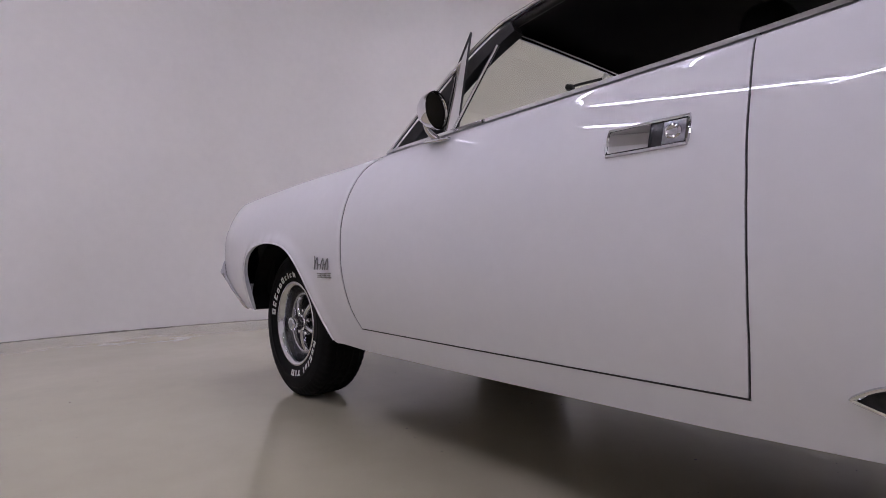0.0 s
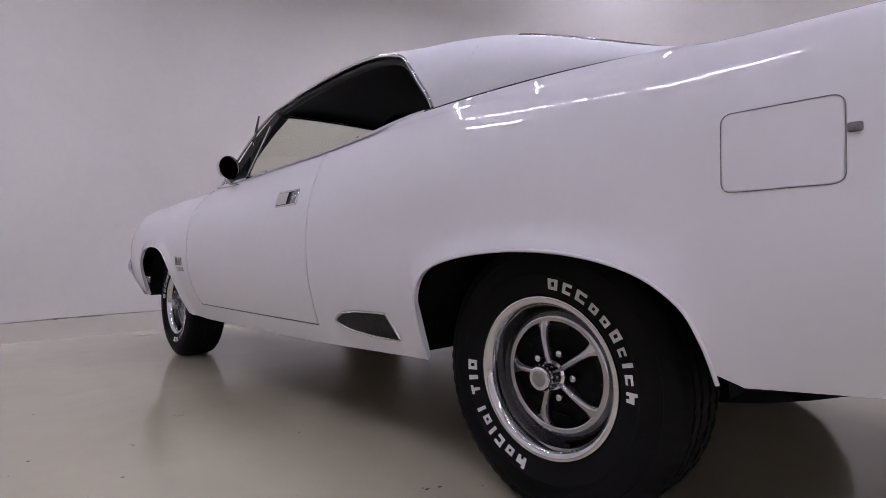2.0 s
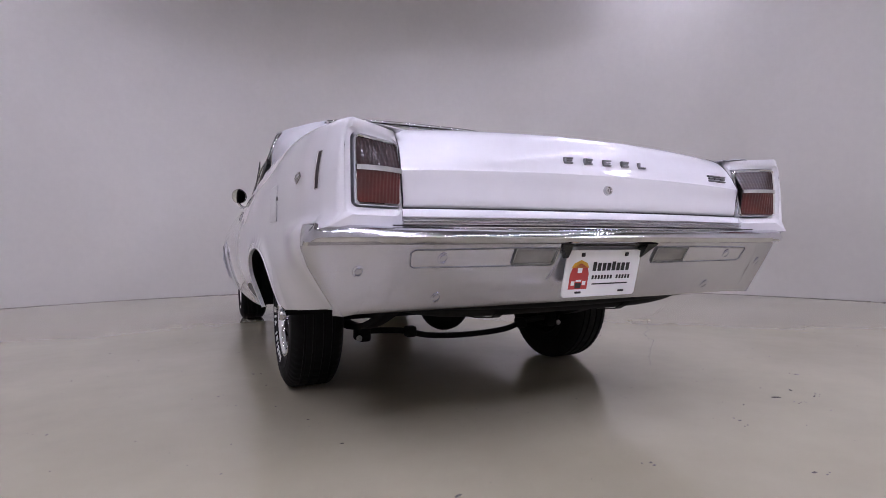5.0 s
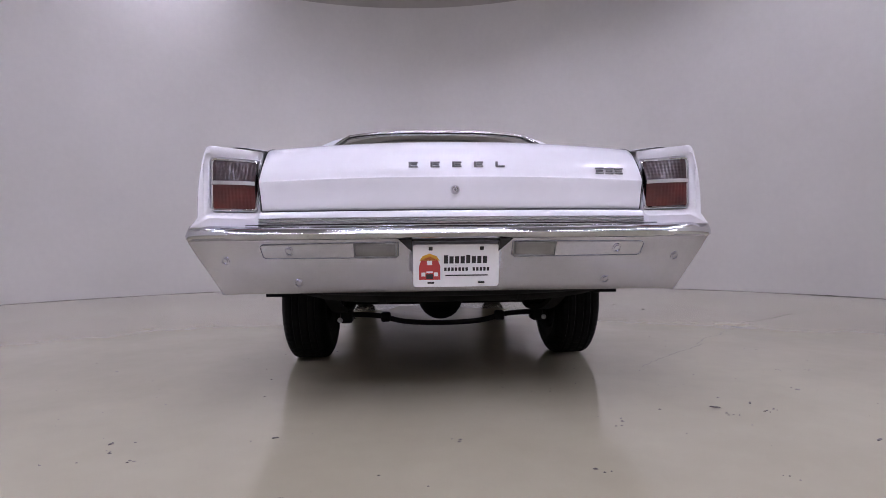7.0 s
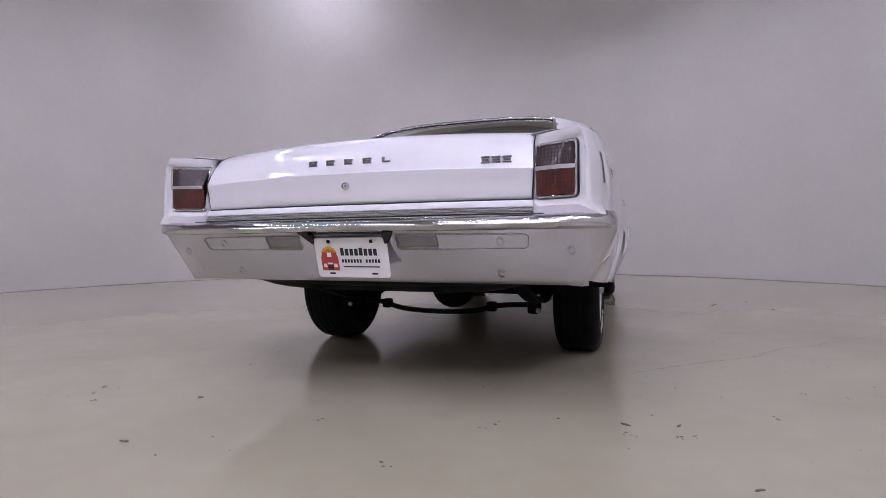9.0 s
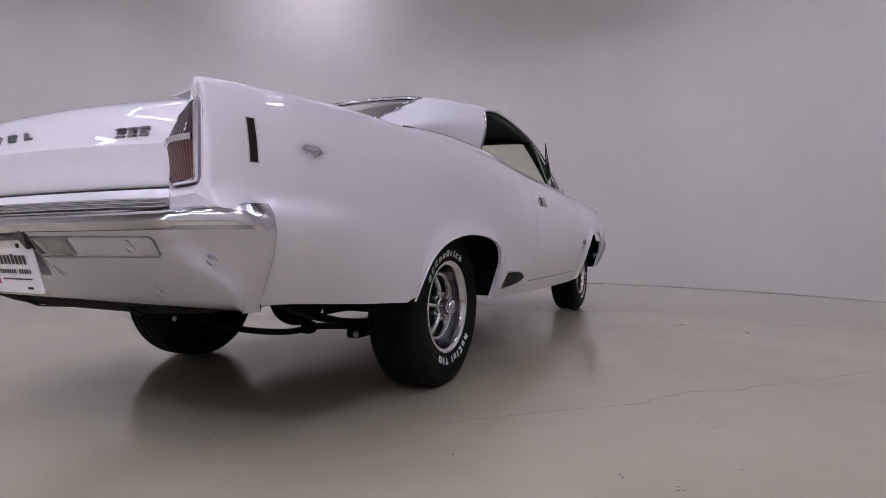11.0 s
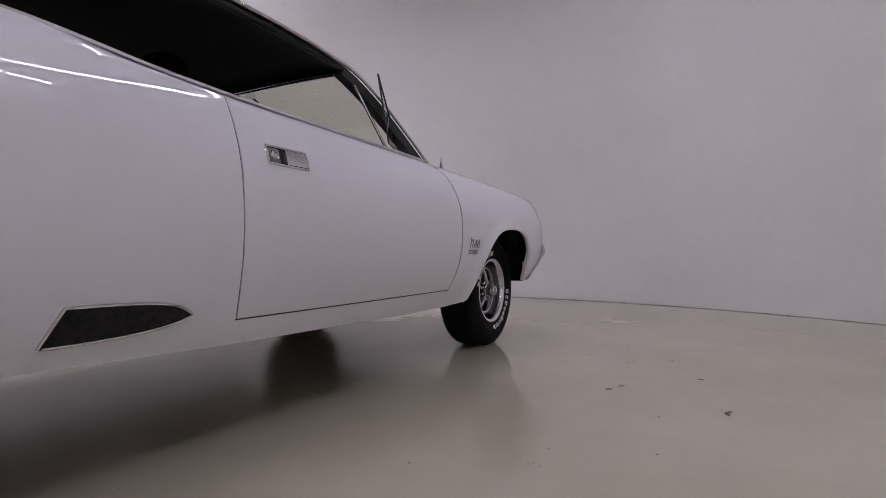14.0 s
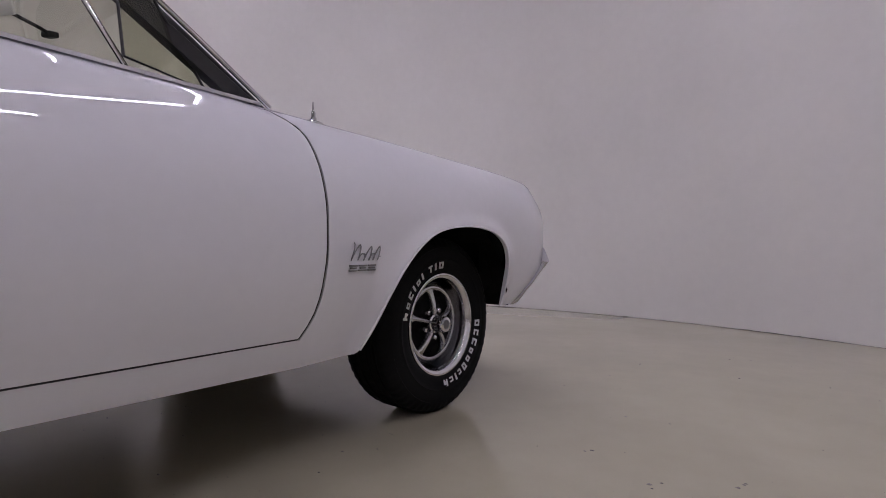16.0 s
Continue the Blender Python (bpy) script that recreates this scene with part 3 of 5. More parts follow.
def build_roof():
    bm = bmesh.new()
    ys = [0.26 + (1.70 - 0.26) * k / 44 for k in range(45)]
    ys = sorted(set(ys + [0.385, 0.40, 0.415, 0.43, 0.45, 0.47, 0.49, 0.51, 0.53, 0.55, 0.58, 0.61]))
    full = []
    for y in ys:
        z0 = Z_BASE(y) if y < 0.385 else Z_DRIP(y)
        c = roof_column(y, z0)
        full.append(c + [(-p[0], p[1], p[2]) for p in reversed(c[:-1])])
    grid(bm, full)
    # sail panels beside the rear window
    for sign in (1, -1):
        rows = []
        for k in range(19):
            y = -0.36 + (0.26 + 0.36) * k / 18
            c = [p for p in roof_column(y, Z_BASE(y), 40)]
            gx = GLASS_X(y)
            keep = [p for p in c if p[0] >= gx]
            # resample the kept stretch to a fixed count
            arr = np.array(keep if len(keep) > 1 else [c[0], c[1]])
            idx = np.linspace(0, len(arr) - 1, 16)
            rows.append([tuple(float(np.interp(t, range(len(arr)), arr[:, q])) * (sign if q == 0 else 1) for q in range(3)) for t in idx])
        grid(bm, rows)
        grid(bm, [[r[-1] for r in rows], [(r[-1][0] - sign * 0.012, r[-1][1], r[-1][2] - 0.02) for r in rows]])
    part("roof", bm, vinyl, car, "white vinyl-covered roof with broad rear pillars")
    # lining
    bm = bmesh.new()
    rows = []
    for k in range(25):
        y = 0.24 + (1.72 - 0.24) * k / 24
        z0 = max(Z_BASE(y) + 0.02, (Z_DRIP(y) if 0.385 < y else 1.05))
        c = roof_column(y, z0)
        c = [(p[0] * 0.965, p[1], p[2] - 0.018) for p in c]
        rows.append(c + [(-p[0], p[1], p[2]) for p in reversed(c[:-1])])
    grid(bm, rows)
    part("headlining", bm, cabin_black, car, "black headlining")
    # rear window
    bm = bmesh.new()
    rows = []
    for k in range(15):
        y = -0.49 + (0.27 + 0.49) * k / 14
        gx = GLASS_X(y)
        rows.append([(gx * u / 8, y, roof_z(y, gx * u / 8) - 0.010) for u in range(-8, 9)])
    grid(bm, rows)
    g = part("rear_window", bm, glass, car, "sloping tinted rear window")
    g.visible_shadow = False
    bm = bmesh.new()
    loop = [r[0] for r in rows] + rows[-1][1:-1] + [r[-1] for r in reversed(rows)] + list(reversed(rows[0]))[1:-1]
    sweep(bm, [(p[0], p[1], p[2] + 0.008) for p in loop], disc_section(0.009, 8), closed=True)
    part("rear_window_trim", bm, chrome, car, "chrome rear window surround")
    # windscreen
    bm = bmesh.new()
    rows = []
    for k in range(13):
        t = k / 12
        rows.append([])
        for u in range(-10, 11):
            s = u / 10
            w = 0.66 + 0.095 * t
            y = 1.722 + 0.54 * t - (0.03 + 0.10 * t) * abs(s) ** 2.4
            z = 1.362 - 0.36 * t - 0.026 * (1 - t) * abs(s) ** 2.6
            rows[-1].append((s * w, y, z))
    grid(bm, rows)
    g = part("windscreen", bm, glass, car, "curved tinted windscreen")
    g.visible_shadow = False
    bm = bmesh.new()
    loop = [r[0] for r in rows] + rows[-1][1:-1] + [r[-1] for r in reversed(rows)] + list(reversed(rows[0]))[1:-1]
    sweep(bm, [(p[0], p[1], p[2] + 0.004) for p in loop], disc_section(0.012, 8), closed=True)
    part("windscreen_trim", bm, chrome, car, "chrome windscreen surround")
    for sign in (1, -1):
        # front pillar
        bm = bmesh.new()
        path = smooth_curve([(sign * 0.690, 1.63, 1.325), (sign * 0.706, 1.76, 1.262), (sign * 0.738, 1.91, 1.152), (sign * 0.780, 2.12, 0.995)], 6)
        sweep(bm, path, [(-0.024, -0.024), (0.022, -0.024), (0.022, 0.012), (0.012, 0.018), (-0.016, 0.018), (-0.024, 0.012)])
        part("front_pillar", bm, trim_black, car, "slim dark windscreen pillar")
        # chrome drip rail from pillar foot over the door to the quarter window foot
        pts = [(sign * 0.805, 2.15, 1.008), (sign * 0.772, 1.95, 1.160), (sign * 0.744, 1.81, 1.262)]
        pts += [(sign * (roof_x(y, Z_DRIP(y)) + 0.006), y, Z_DRIP(y)) for y in (1.69, 1.58, 1.4, 1.2, 1.0, 0.85, 0.75, 0.66, 0.60, 0.55, 0.515, 0.485, 0.455, 0.43, 0.405, 0.39)]
        bm = bmesh.new()
        sweep(bm, smooth_curve(pts, 4), disc_section(0.0065, 8), up=(sign, 0, 0.2))
        part("drip_rail", bm, chrome, car, "thin chrome drip rail over the side window")
        bm = bmesh.new()
        sweep(bm, [(p[0] * 0.975, p[1], p[2] - 0.017) for p in smooth_curve(pts, 4)], disc_section(0.013, 8), up=(sign, 0, 0.2))
        part("window_seal", bm, trim_black, car, "black rubber window seal")
        # belt trim
        bm = bmesh.new()
        path = []
        for k in range(60):
            y = 0.40 + (2.10 - 0.40) * k / 59
            path.append((sign * (side_x(y, Z_TOP(y)) - 0.002 - 0.014 * belt_rise(y)), y, Z_TOP(y) + 0.006 + belt_rise(y) * max(0.0, Z_BASE(y) - Z_TOP(y) + 0.002)))
        sweep(bm, path, [(-0.007, -0.004), (0.007, -0.004), (0.006, 0.005), (-0.006, 0.006)])
        part("belt_trim", bm, chrome, car, "thin chrome trim along the window sill")
        # roof base moulding
        bm = bmesh.new()
        path = [(sign * (X_BASE(y) + 0.004), y, Z_BASE(y) + 0.004) for y in np.linspace(-0.36, 0.42, 30)]
        sweep(bm, path, disc_section(0.0075, 8), up=(sign, 0, 0))
        moulding = part("roof_moulding", bm, chrome, car, "fine chrome moulding along the foot of the roof")
        # black lines put in for the gap and dark reflections beside the chrome
        for out, up in ((0.007, -0.0085), (0.0035, 0.0125)):
            bm = bmesh.new()
            sweep(bm, [(p[0] + sign * out, p[1], p[2] + up) for p in path], disc_section(0.004, 6), up=(sign, 0, 0))
            part("moulding_edge_line", bm, trim_black, moulding)


build_roof()


# ---- hood, cowl, deck and boot lid ----
LID_W = 0.669


def lid_bow(s):
    return 0.047 * abs(s) ** 2.2


def build_decks():
    bm = bmesh.new()
    rows = []
    for k in range(25):
        y = 2.30 + (3.50 - 2.30) * k / 24
        rows.append([(0.695 * u / 10, y, Z_TOP(y) + 0.012 + 0.03 * (1 - (u / 10) ** 2) - (0.03 if k == 24 else 0)) for u in range(-10, 11)])
    grid(bm, rows)
    part("hood", bm, paint, car, "long white hood")
    bm = bmesh.new()
    grid(bm, [[(0.80 * u / 8, y, z) for u in range(-8, 9)] for y, z in ((2.0, 0.97), (2.15, 0.99), (2.29, 0.998))])
    part("cowl", bm, paint, car)
    # front end
    bm = bmesh.new()
    grid(bm, [[(x * (1 - 0.02 * j), Y_NOSE - 0.01 - 0.02 * (1 - (x / 0.9) ** 2), 0.50 + 0.40 * j / 6) for x in np.linspace(-0.9, 0.9, 13)] for j in range(7)])
    part("grille", bm, gloss_black, car, "dark front grille")
    # panel between rear window and boot lid
    bm = bmesh.new()
    rows = []
    for k in range(6):
        y = -0.60 + (0.16) * k / 5
        rows.append([(0.72 * u / 8, y, 0.995 + 0.012 * (1 - (u / 8) ** 2) - 0.002 * k) for u in range(-8, 9)])
    grid(bm, rows)
    part("rear_deck", bm, paint, car)
    # boot lid
    prof = smooth_curve([(-0.605, 1.006), (-0.80, 1.015), (-0.96, 1.012), (-1.09, 0.997), (-1.158, 0.972), (-1.196, 0.938), (-1.222, 0.895), (-1.240, 0.851), (-1.2425, 0.840), (-1.238, 0.80), (-1.231, 0.736), (-1.19, 0.733)], 5)
    bm = bmesh.new()
    rows = []
    for p in prof:
        r = []
        for u in range(-16, 17):
            s = u / 16
            x = s * (LID_W + 0.008 * max(0.0, 1 - abs(p[1] - 0.848) / 0.1))
            bow = lid_bow(s)
            drop = 0.020 * s * s * min(1.0, max(0.0, (p[1] - 0.74) / 0.2))
            r.append((x, p[0] + bow * min(1.0, max(0.0, (-0.9 - p[0]) / 0.2)), p[1] - drop))
        rows.append(r)
    grid(bm, rows)
    for j in (0, -1):
        edge = [r[j] for r in rows]
        grid(bm, [edge, [(p[0], p[1] + 0.03, p[2] - 0.03) for p in edge]])
    lid = part("boot_lid", bm, paint, car, "white boot lid with spaced chrome letter blocks")
    # black strips drawn into the seams round the lid
    bm = bmesh.new()
    sweep(bm, [(0.670 * u / 12, -1.233 + lid_bow(u / 12), 0.7325) for u in range(-12, 13)], [(-0.002, -0.0022), (0.002, -0.0022), (0.002, 0.0022), (-0.002, 0.0022)])
    part("lid_seam", bm, trim_black, lid)
    for j in (0, -1):
        bm = bmesh.new()
        sweep(bm, [(r[j][0] * 1.0035, r[j][1] + 0.002, r[j][2]) for r in rows[12:-4]], disc_section(0.0022, 6))
        part("lid_seam", bm, trim_black, lid)
    return lid, prof


boot_lid, LID_PROF = build_decks()


def lid_y(x, z):
    zs = [p[1] for p in LID_PROF][::-1]
    ys = [p[0] for p in LID_PROF][::-1]
    s = x / LID_W
    return float(np.interp(z + 0.03 * s * s * min(1.0, max(0.0, (z - 0.75) / 0.2)), zs, ys)) + lid_bow(s)


# ---- tail: lamp pods, lower panel, bumper, plate ----
def lamp_y(x, z):
    """The plane of the tail lamp's frame: level with the lid's edge inside, with the fin's end outside."""
    w = min(1.0, max(0.0, (x - 0.676) / 0.144))
    return (lid_y(LID_W, min(0.93, max(0.742, z))) - 0.006) * (1 - w) - 1.240 * w


def set_in(x, z, y):
    return (lamp_y(x, z) + 1.240) * min(1.0, max(0.0, (-1.15 - y) / 0.06))


def build_tail():
    for sign in (1, -1):
        bm = bmesh.new()
        # rounded frame round the lamp recess: rings from the outer edge to the recess floor
        def ring(x0, x1, z0, z1, r, off, n=6):
            out = []
            for cx, cz, a0 in ((x1 - r, z1 - r, 0), (x0 + r, z1 - r, 90), (x0 + r, z0 + r, 180), (x1 - r, z0 + r, 270)):
                for k in range(n + 1):
                    a = radians(a0 + 90 * k / n)
                    x, z = cx + r * math.cos(a), cz + r * math.sin(a)
                    out.append((sign * x, lamp_y(x, z) + off, z))
                if a0 == 0:
                    for k in range(1, 6):
                        x = x1 - r + (x0 - x1 + 2 * r) * k / 6
                        out.append((sign * x, lamp_y(x, z1) + off, z1))
            for k in range(1, 8):
                z = z0 + r + (z1 - z0 - 2 * r) * k / 8
                out.append((sign * x1, lamp_y(x1, z) + off, z))
            return out

        def shell(y, inset, low, n=6):
            """A ring of the fin's end at y: outer side and top drawn in by inset, and the foot raised by low."""
            yq = max(y, -1.235)
            lift = 0.005 * min(1.0, max(0.0, (-1.148 - y) / 0.06)) - 0.3 * inset
            x0, z0, z1 = 0.6765, 0.674 + low, Z_TOP(yq) + lift
            back = min(1.0, max(0.0, (-1.172 - y) / 0.05))
            out = []
            for cx, cz, a0, r in ((1, z1 - 0.03, 0, 0.03), (0, z1 - 0.002 * back - 0.008, 90, 0.008), (0, z0 + 0.008, 180, 0.008), (1, z0 + 0.006, 270, 0.006)):
                for k in range(n + 1):
                    a = radians(a0 + 90 * k / n)
                    z = cz + r * math.sin(a)
                    if cx:
                        x = min(side_x(yq, min(z - lift, Z_TOP(yq) - 1e-5)), 0.91) + 0.0004 - inset
                    else:
                        x = x0 + r + r * math.cos(a)
                    out.append((sign * x, y + set_in(x, z, y), z))
                if a0 == 0:
                    xa, za = x, z
                    for k in range(1, 6):
                        x = xa + (0.684 - xa) * k / 6
                        u = min(1.0, max(0.0, (0.75 - x) / 0.06))
                        z = za - 0.002 * u * u * (3 - 2 * u) * back
                        out.append((sign * x, y + set_in(x, z, y), z))
            for k in range(1, 8):
                z = z0 + 0.006 + (z1 - 0.03 - z0 - 0.006) * k / 8
                x = min(side_x(yq, z - lift), 0.91) + 0.0004 - inset
                out.append((sign * x, y + set_in(x, z, y), z))
            return out
        rings = [shell(-1.05, 0.006, 0.0), shell(-1.171, 0.0, 0.0), shell(-1.20, 0.0, 0.0)]
        for k in range(1, 8):
            a = radians(90 * k / 7)
            rings.append(shell(-1.226 - 0.020 * math.sin(a), 0.012 * (1 - math.cos(a)), 0.006 * (1 - math.cos(a))))
        rings += [ring(0.6780, 0.846, 0.708, 0.928, 0.024, -0.006), ring(0.6785, 0.842, 0.713, 0.924, 0.022, 0.0), ring(0.6790, 0.828, 0.728, 0.918, 0.018, 0.004), ring(0.6795, 0.821, 0.732, 0.913, 0.016, 0.05)]
        grid(bm, rings, close_v=True)
        part("lamp_pod", bm, paint, car, "white moulded housing round the tail lamp")
        lamp_bm = bmesh.new()
        grid(lamp_bm, [ring(0.6797, 0.8205, 0.7325, 0.9125, 0.014, 0.05), ring(0.6797, 0.8205, 0.7325, 0.9125, 0.014, -0.004), ring(0.6825, 0.818, 0.735, 0.910, 0.012, -0.008), ring(0.6865, 0.814, 0.739, 0.906, 0.010, -0.006), ring(0.6875, 0.813, 0.740, 0.905, 0.010, 0.02)], close_v=True)
        lamp = part("tail_lamp", lamp_bm, chrome, car, "red two-part tail lamp in a chrome frame")
        for name, mat, z0, z1 in (("upper_lens", dark_red_lens, 0.831, 0.904), ("lower_lens", red_lens, 0.741, 0.823)):
            lb = bmesh.new()
            rows = []
            for i in range(13):
                z = z0 + (z1 - z0) * i / 12
                r = []
                for j in range(49):
                    x = 0.6865 + 0.1275 * j / 48
                    y = lamp_y(x, z) - 0.002 - 0.016 * (1 - 0.8 * abs(z - 0.827) / 0.086) * (1 - 0.7 * ((j - 24) / 24) ** 2) + 0.0009 * (j % 4 > 1) + 0.0005 * (i % 2)
                    r.append((sign * x, y, z))
                rows.append(r)
            grid(lb, rows)
            part(name, lb, mat, lamp, smooth=False)
        lb = bmesh.new()
        grid(lb, [[(sign * x, lamp_y(x, z) - 0.004 - 0.016 * (1 - 0.7 * ((x - 0.750) / 0.064) ** 2) + dy, z) for x in np.linspace(0.6845, 0.816, 11)] for z, dy in ((0.819, 0.012), (0.8205, -0.005), (0.8335, -0.005), (0.835, 0.012))])
        part("lens_divider", lb, chrome, lamp)
        fb = bmesh.new()
        box(fb, sign * 0.683, -1.122, 0.704, 0.02, 0.118, 0.066, 0.004)
        part("tail_corner", fb, paint, car)
    # white panel and ribbed chrome strip under the lid
    bm = bmesh.new()
    grid(bm, [[(0.676 * u / 12, y + 0.95 * lid_bow(u / 12), z) for u in range(-12, 13)] for y, z in ((-1.15, 0.731), (-1.236, 0.730), (-1.242, 0.724), (-1.243, 0.700), (-1.236, 0.672))])
    part("rear_panel", bm, paint, car)
    bm = bmesh.new()
    grid(bm, [[(0.676 * u / 12, y + 0.95 * lid_bow(u / 12), z) for u in range(-12, 13)] for y, z in ((-1.235, 0.712), (-1.241, 0.711), (-1.241, 0.672), (-1.235, 0.671))])
    strip = part("ribbed_strip", bm, trim_black, car, "ribbed chrome strip over black under the boot lid", smooth=False)
    for k in range(4):
        z = 0.706 - 0.0088 * k
        bm = bmesh.new()
        sweep(bm, [(0.676 * u / 12, -1.246 - 0.0015 * k + 0.95 * lid_bow(u / 12), z) for u in range(-12, 13)], [(-0.006, -0.0028), (0.004, -0.0028), (0.006, -0.001), (0.006, 0.0014), (0.004, 0.0026), (-0.006, 0.0026)])
        part("rib", bm, chrome, strip, smooth=False)


build_tail()

# bumper: rows from the top shelf over the lip and down the face
BUMP = [(0.676, -1.20, 0.890), (0.679, -1.235, 0.896), (0.674, -1.258, 0.906), (0.664, -1.274, 0.920), (0.651, -1.280, 0.933), (0.640, -1.274, 0.935), (0.632, -1.262, 0.933), (0.623, -1.252, 0.929), (0.577, -1.222, 0.905), (0.515, -1.176, 0.868), (0.462, -1.130, 0.838), (0.446, -1.116, 0.830), (0.440, -1.09, 0.816)]


def bumper_row(z, yb, w):
    """One row across the bumper: a bowed face to the crease, a turned-back facet and a rounded end on the body side."""
    k = min(1.0, max(0.0, (z - 0.443) / (0.632 - 0.443)))
    ledge = z > 0.636
    xc, yc = (0.76, yb + 0.008) if ledge else (0.778 - 0.045 * k, max(yb + 0.006, -1.098 - 0.142 * k ** 0.85))
    ye = float(np.interp(z, (0.44, 0.594, 0.658, 0.69), (-1.085, -1.119, -1.135, -1.153)))
    xe = side_x(ye, max(z, 0.46)) + 0.005
    recess = 0.030 * min(1.0, max(0.0, (0.637 - z) / 0.01)) * k
    flat = []
    for q in range(33):
        x = xc * q / 33
        flat.append((x, yb + (yc - yb) * (q / 33) ** 2.2 + recess * min(1.0, max(0.0, (0.19 - x) / 0.03))))
    wt, yt = max(w, xe - 0.02), ye - 0.036
    if ledge:
        facet = [(xc, yc), (0.83, yc + 0.012), (0.885, yc + 0.038), (0.5 * (0.885 + wt) + 0.012, 0.5 * (yc + 0.038 + yt) - 0.006), (wt, yt), (xe + 0.5 * (wt - xe), ye - 0.012), (xe, ye), (xe - 0.014, ye + 0.006)]
    else:
        facet = [(xc, yc), (xc + 0.06 * (wt - xc), yc + 0.05 * (yt - yc)), (xc + 0.5 * (wt - xc) + 0.004, yc + 0.47 * (yt - yc) - 0.004), (xc + 0.86 * (wt - xc) + 0.003, yc + 0.80 * (yt - yc) - 0.003), (wt, yt), (xe + 0.5 * (wt - xe) + 0.001, ye - 0.012), (xe, ye), (xe - 0.014, ye + 0.006)]
    line = []
    for x, y in flat + [tuple(p) for p in smooth_curve(facet, 4)]:
        up = 0.010 * min(1.0, max(0.0, (x - 0.72) / 0.14)) * min(1.0, max(0.0, (z - 0.642) / 0.03))
        line.append((float(x), float(y), z + up))
    return [(-x, y, zz) for x, y, zz in reversed(line[1:])] + line


def build_bumper():
    bm = bmesh.new()
    grid(bm, [bumper_row(*r) for r in BUMP[:7]])
    upper = part("bumper_ledge", bm, ledge_chrome, car, "polished chrome upper ledge of the rear bumper")
    bm = bmesh.new()
    grid(bm, [bumper_row(*r) for r in BUMP[6:]])
    face = part("rear_bumper", bm, worn_chrome, car, "dull chrome wrap-round rear bumper face")
    def face_y(x, z):
        """The bumper face's y at half width x and height z."""
        rows = [[(p[0], p[1]) for p in bumper_row(*r) if p[0] >= 0] for r in BUMP[6:]]
        ys = [float(np.interp(x, [p[0] for p in r], [p[1] for p in r])) for r in rows]
        return float(np.interp(z, [r[0] for r in reversed(BUMP[6:])], ys[::-1]))
    for sign in (1, -1):
        # long shallow recess outline with a reversing lamp at its inner end
        bm = bmesh.new()
        loop = []
        corners = ((0.197, 0.622), (0.655, 0.617), (0.665, 0.610), (0.660, 0.576), (0.650, 0.570), (0.207, 0.568), (0.197, 0.576))
        for (x0, z0), (x1, z1) in zip(corners, corners[1:] + corners[:1]):
            n = max(1, int(abs(x1 - x0) / 0.03))
            for q in range(n):
                x, z = x0 + (x1 - x0) * q / n, z0 + (z1 - z0) * q / n
                loop.append((sign * x, face_y(x, z) - 0.001, z))
        sweep(bm, loop, disc_section(0.0017, 6), up=(0, -1, 0), closed=True)
        part("recess_edge", bm, badge_steel, face)
        lean = math.degrees(math.atan2(face_y(0.276, 0.583) - face_y(0.276, 0.61), 0.027))
        bm = bmesh.new()
        box(bm, 0, 0, 0, 0.138, 0.008, 0.048, 0.003)
        lampo = part("reversing_lamp", bm, clear_lens, face, "clear reversing lamp set into the bumper")
        lampo.matrix_basis = pose(sign * 0.276, face_y(0.276, 0.597) + 0.001, 0.597, lean, 0, 0)
        bm = bmesh.new()
        for dx in (-0.0715, 0.0715):
            box(bm, dx, -0.001, 0, 0.004, 0.009, 0.055, 0.001)
        for dz in (-0.0255, 0.0255):
            box(bm, 0, -0.001, dz, 0.139, 0.009, 0.004, 0.001)
        part("bezel", bm, grey_steel, lampo)
        for x, z in ((0.57, 0.594), (0.797, 0.563), (0.556, 0.480)):
            bm = bmesh.new()
            yy = face_y(x, z)
            dx, dz = (face_y(x + 0.01, z) - face_y(x - 0.01, z)) / 0.02, (face_y(x, z + 0.01) - face_y(x, z - 0.01)) / 0.02
            profile = ((0.015, 0.001), (0.0145, -0.0022), (0.0115, -0.0032), (0.011, -0.0015), (0.009, -0.0015), (0.008, -0.0036), (0.0, -0.0042))
            grid(bm, [[(sign * (x + r * math.cos(a)), yy + o + r * math.cos(a) * dx + r * math.sin(a) * dz, z + r * math.sin(a)) for r, o in profile] for a in [2 * math.pi * q / 18 for q in range(18)]], close_u=True)
            part("bumper_bolt", bm, worn_chrome, face)
    # black strips put in for the shaded gaps over and under the rounded lip
    for z, dy in ((0.683, 0.001), (0.6345, -0.0015)):
        bm = bmesh.new()
        near = min(BUMP, key=lambda r: abs(r[0] - z) + (1.0 if r[1] > -1.21 else 0.0))
        run = [p for p in bumper_row(*near) if abs(p[0]) < 0.72]
        sweep(bm, [(p[0], p[1] + dy, z) for p in run], disc_section(0.0022, 6))
        part("bumper_shade_strip", bm, trim_black, upper)
    # black strips for the shade in the joints between the bumper's ends and body
    for sign in (1, -1):
        bm = bmesh.new()
        ends = [bumper_row(*r)[-3] for r in BUMP[5:-1]]
        sweep(bm, [(sign * (p[0] - 0.003), p[1] + 0.003, p[2]) for p in ends], disc_section(0.0045, 6), up=(sign, 0, 0))
        part("bumper_shade_strip", bm, trim_black, face)
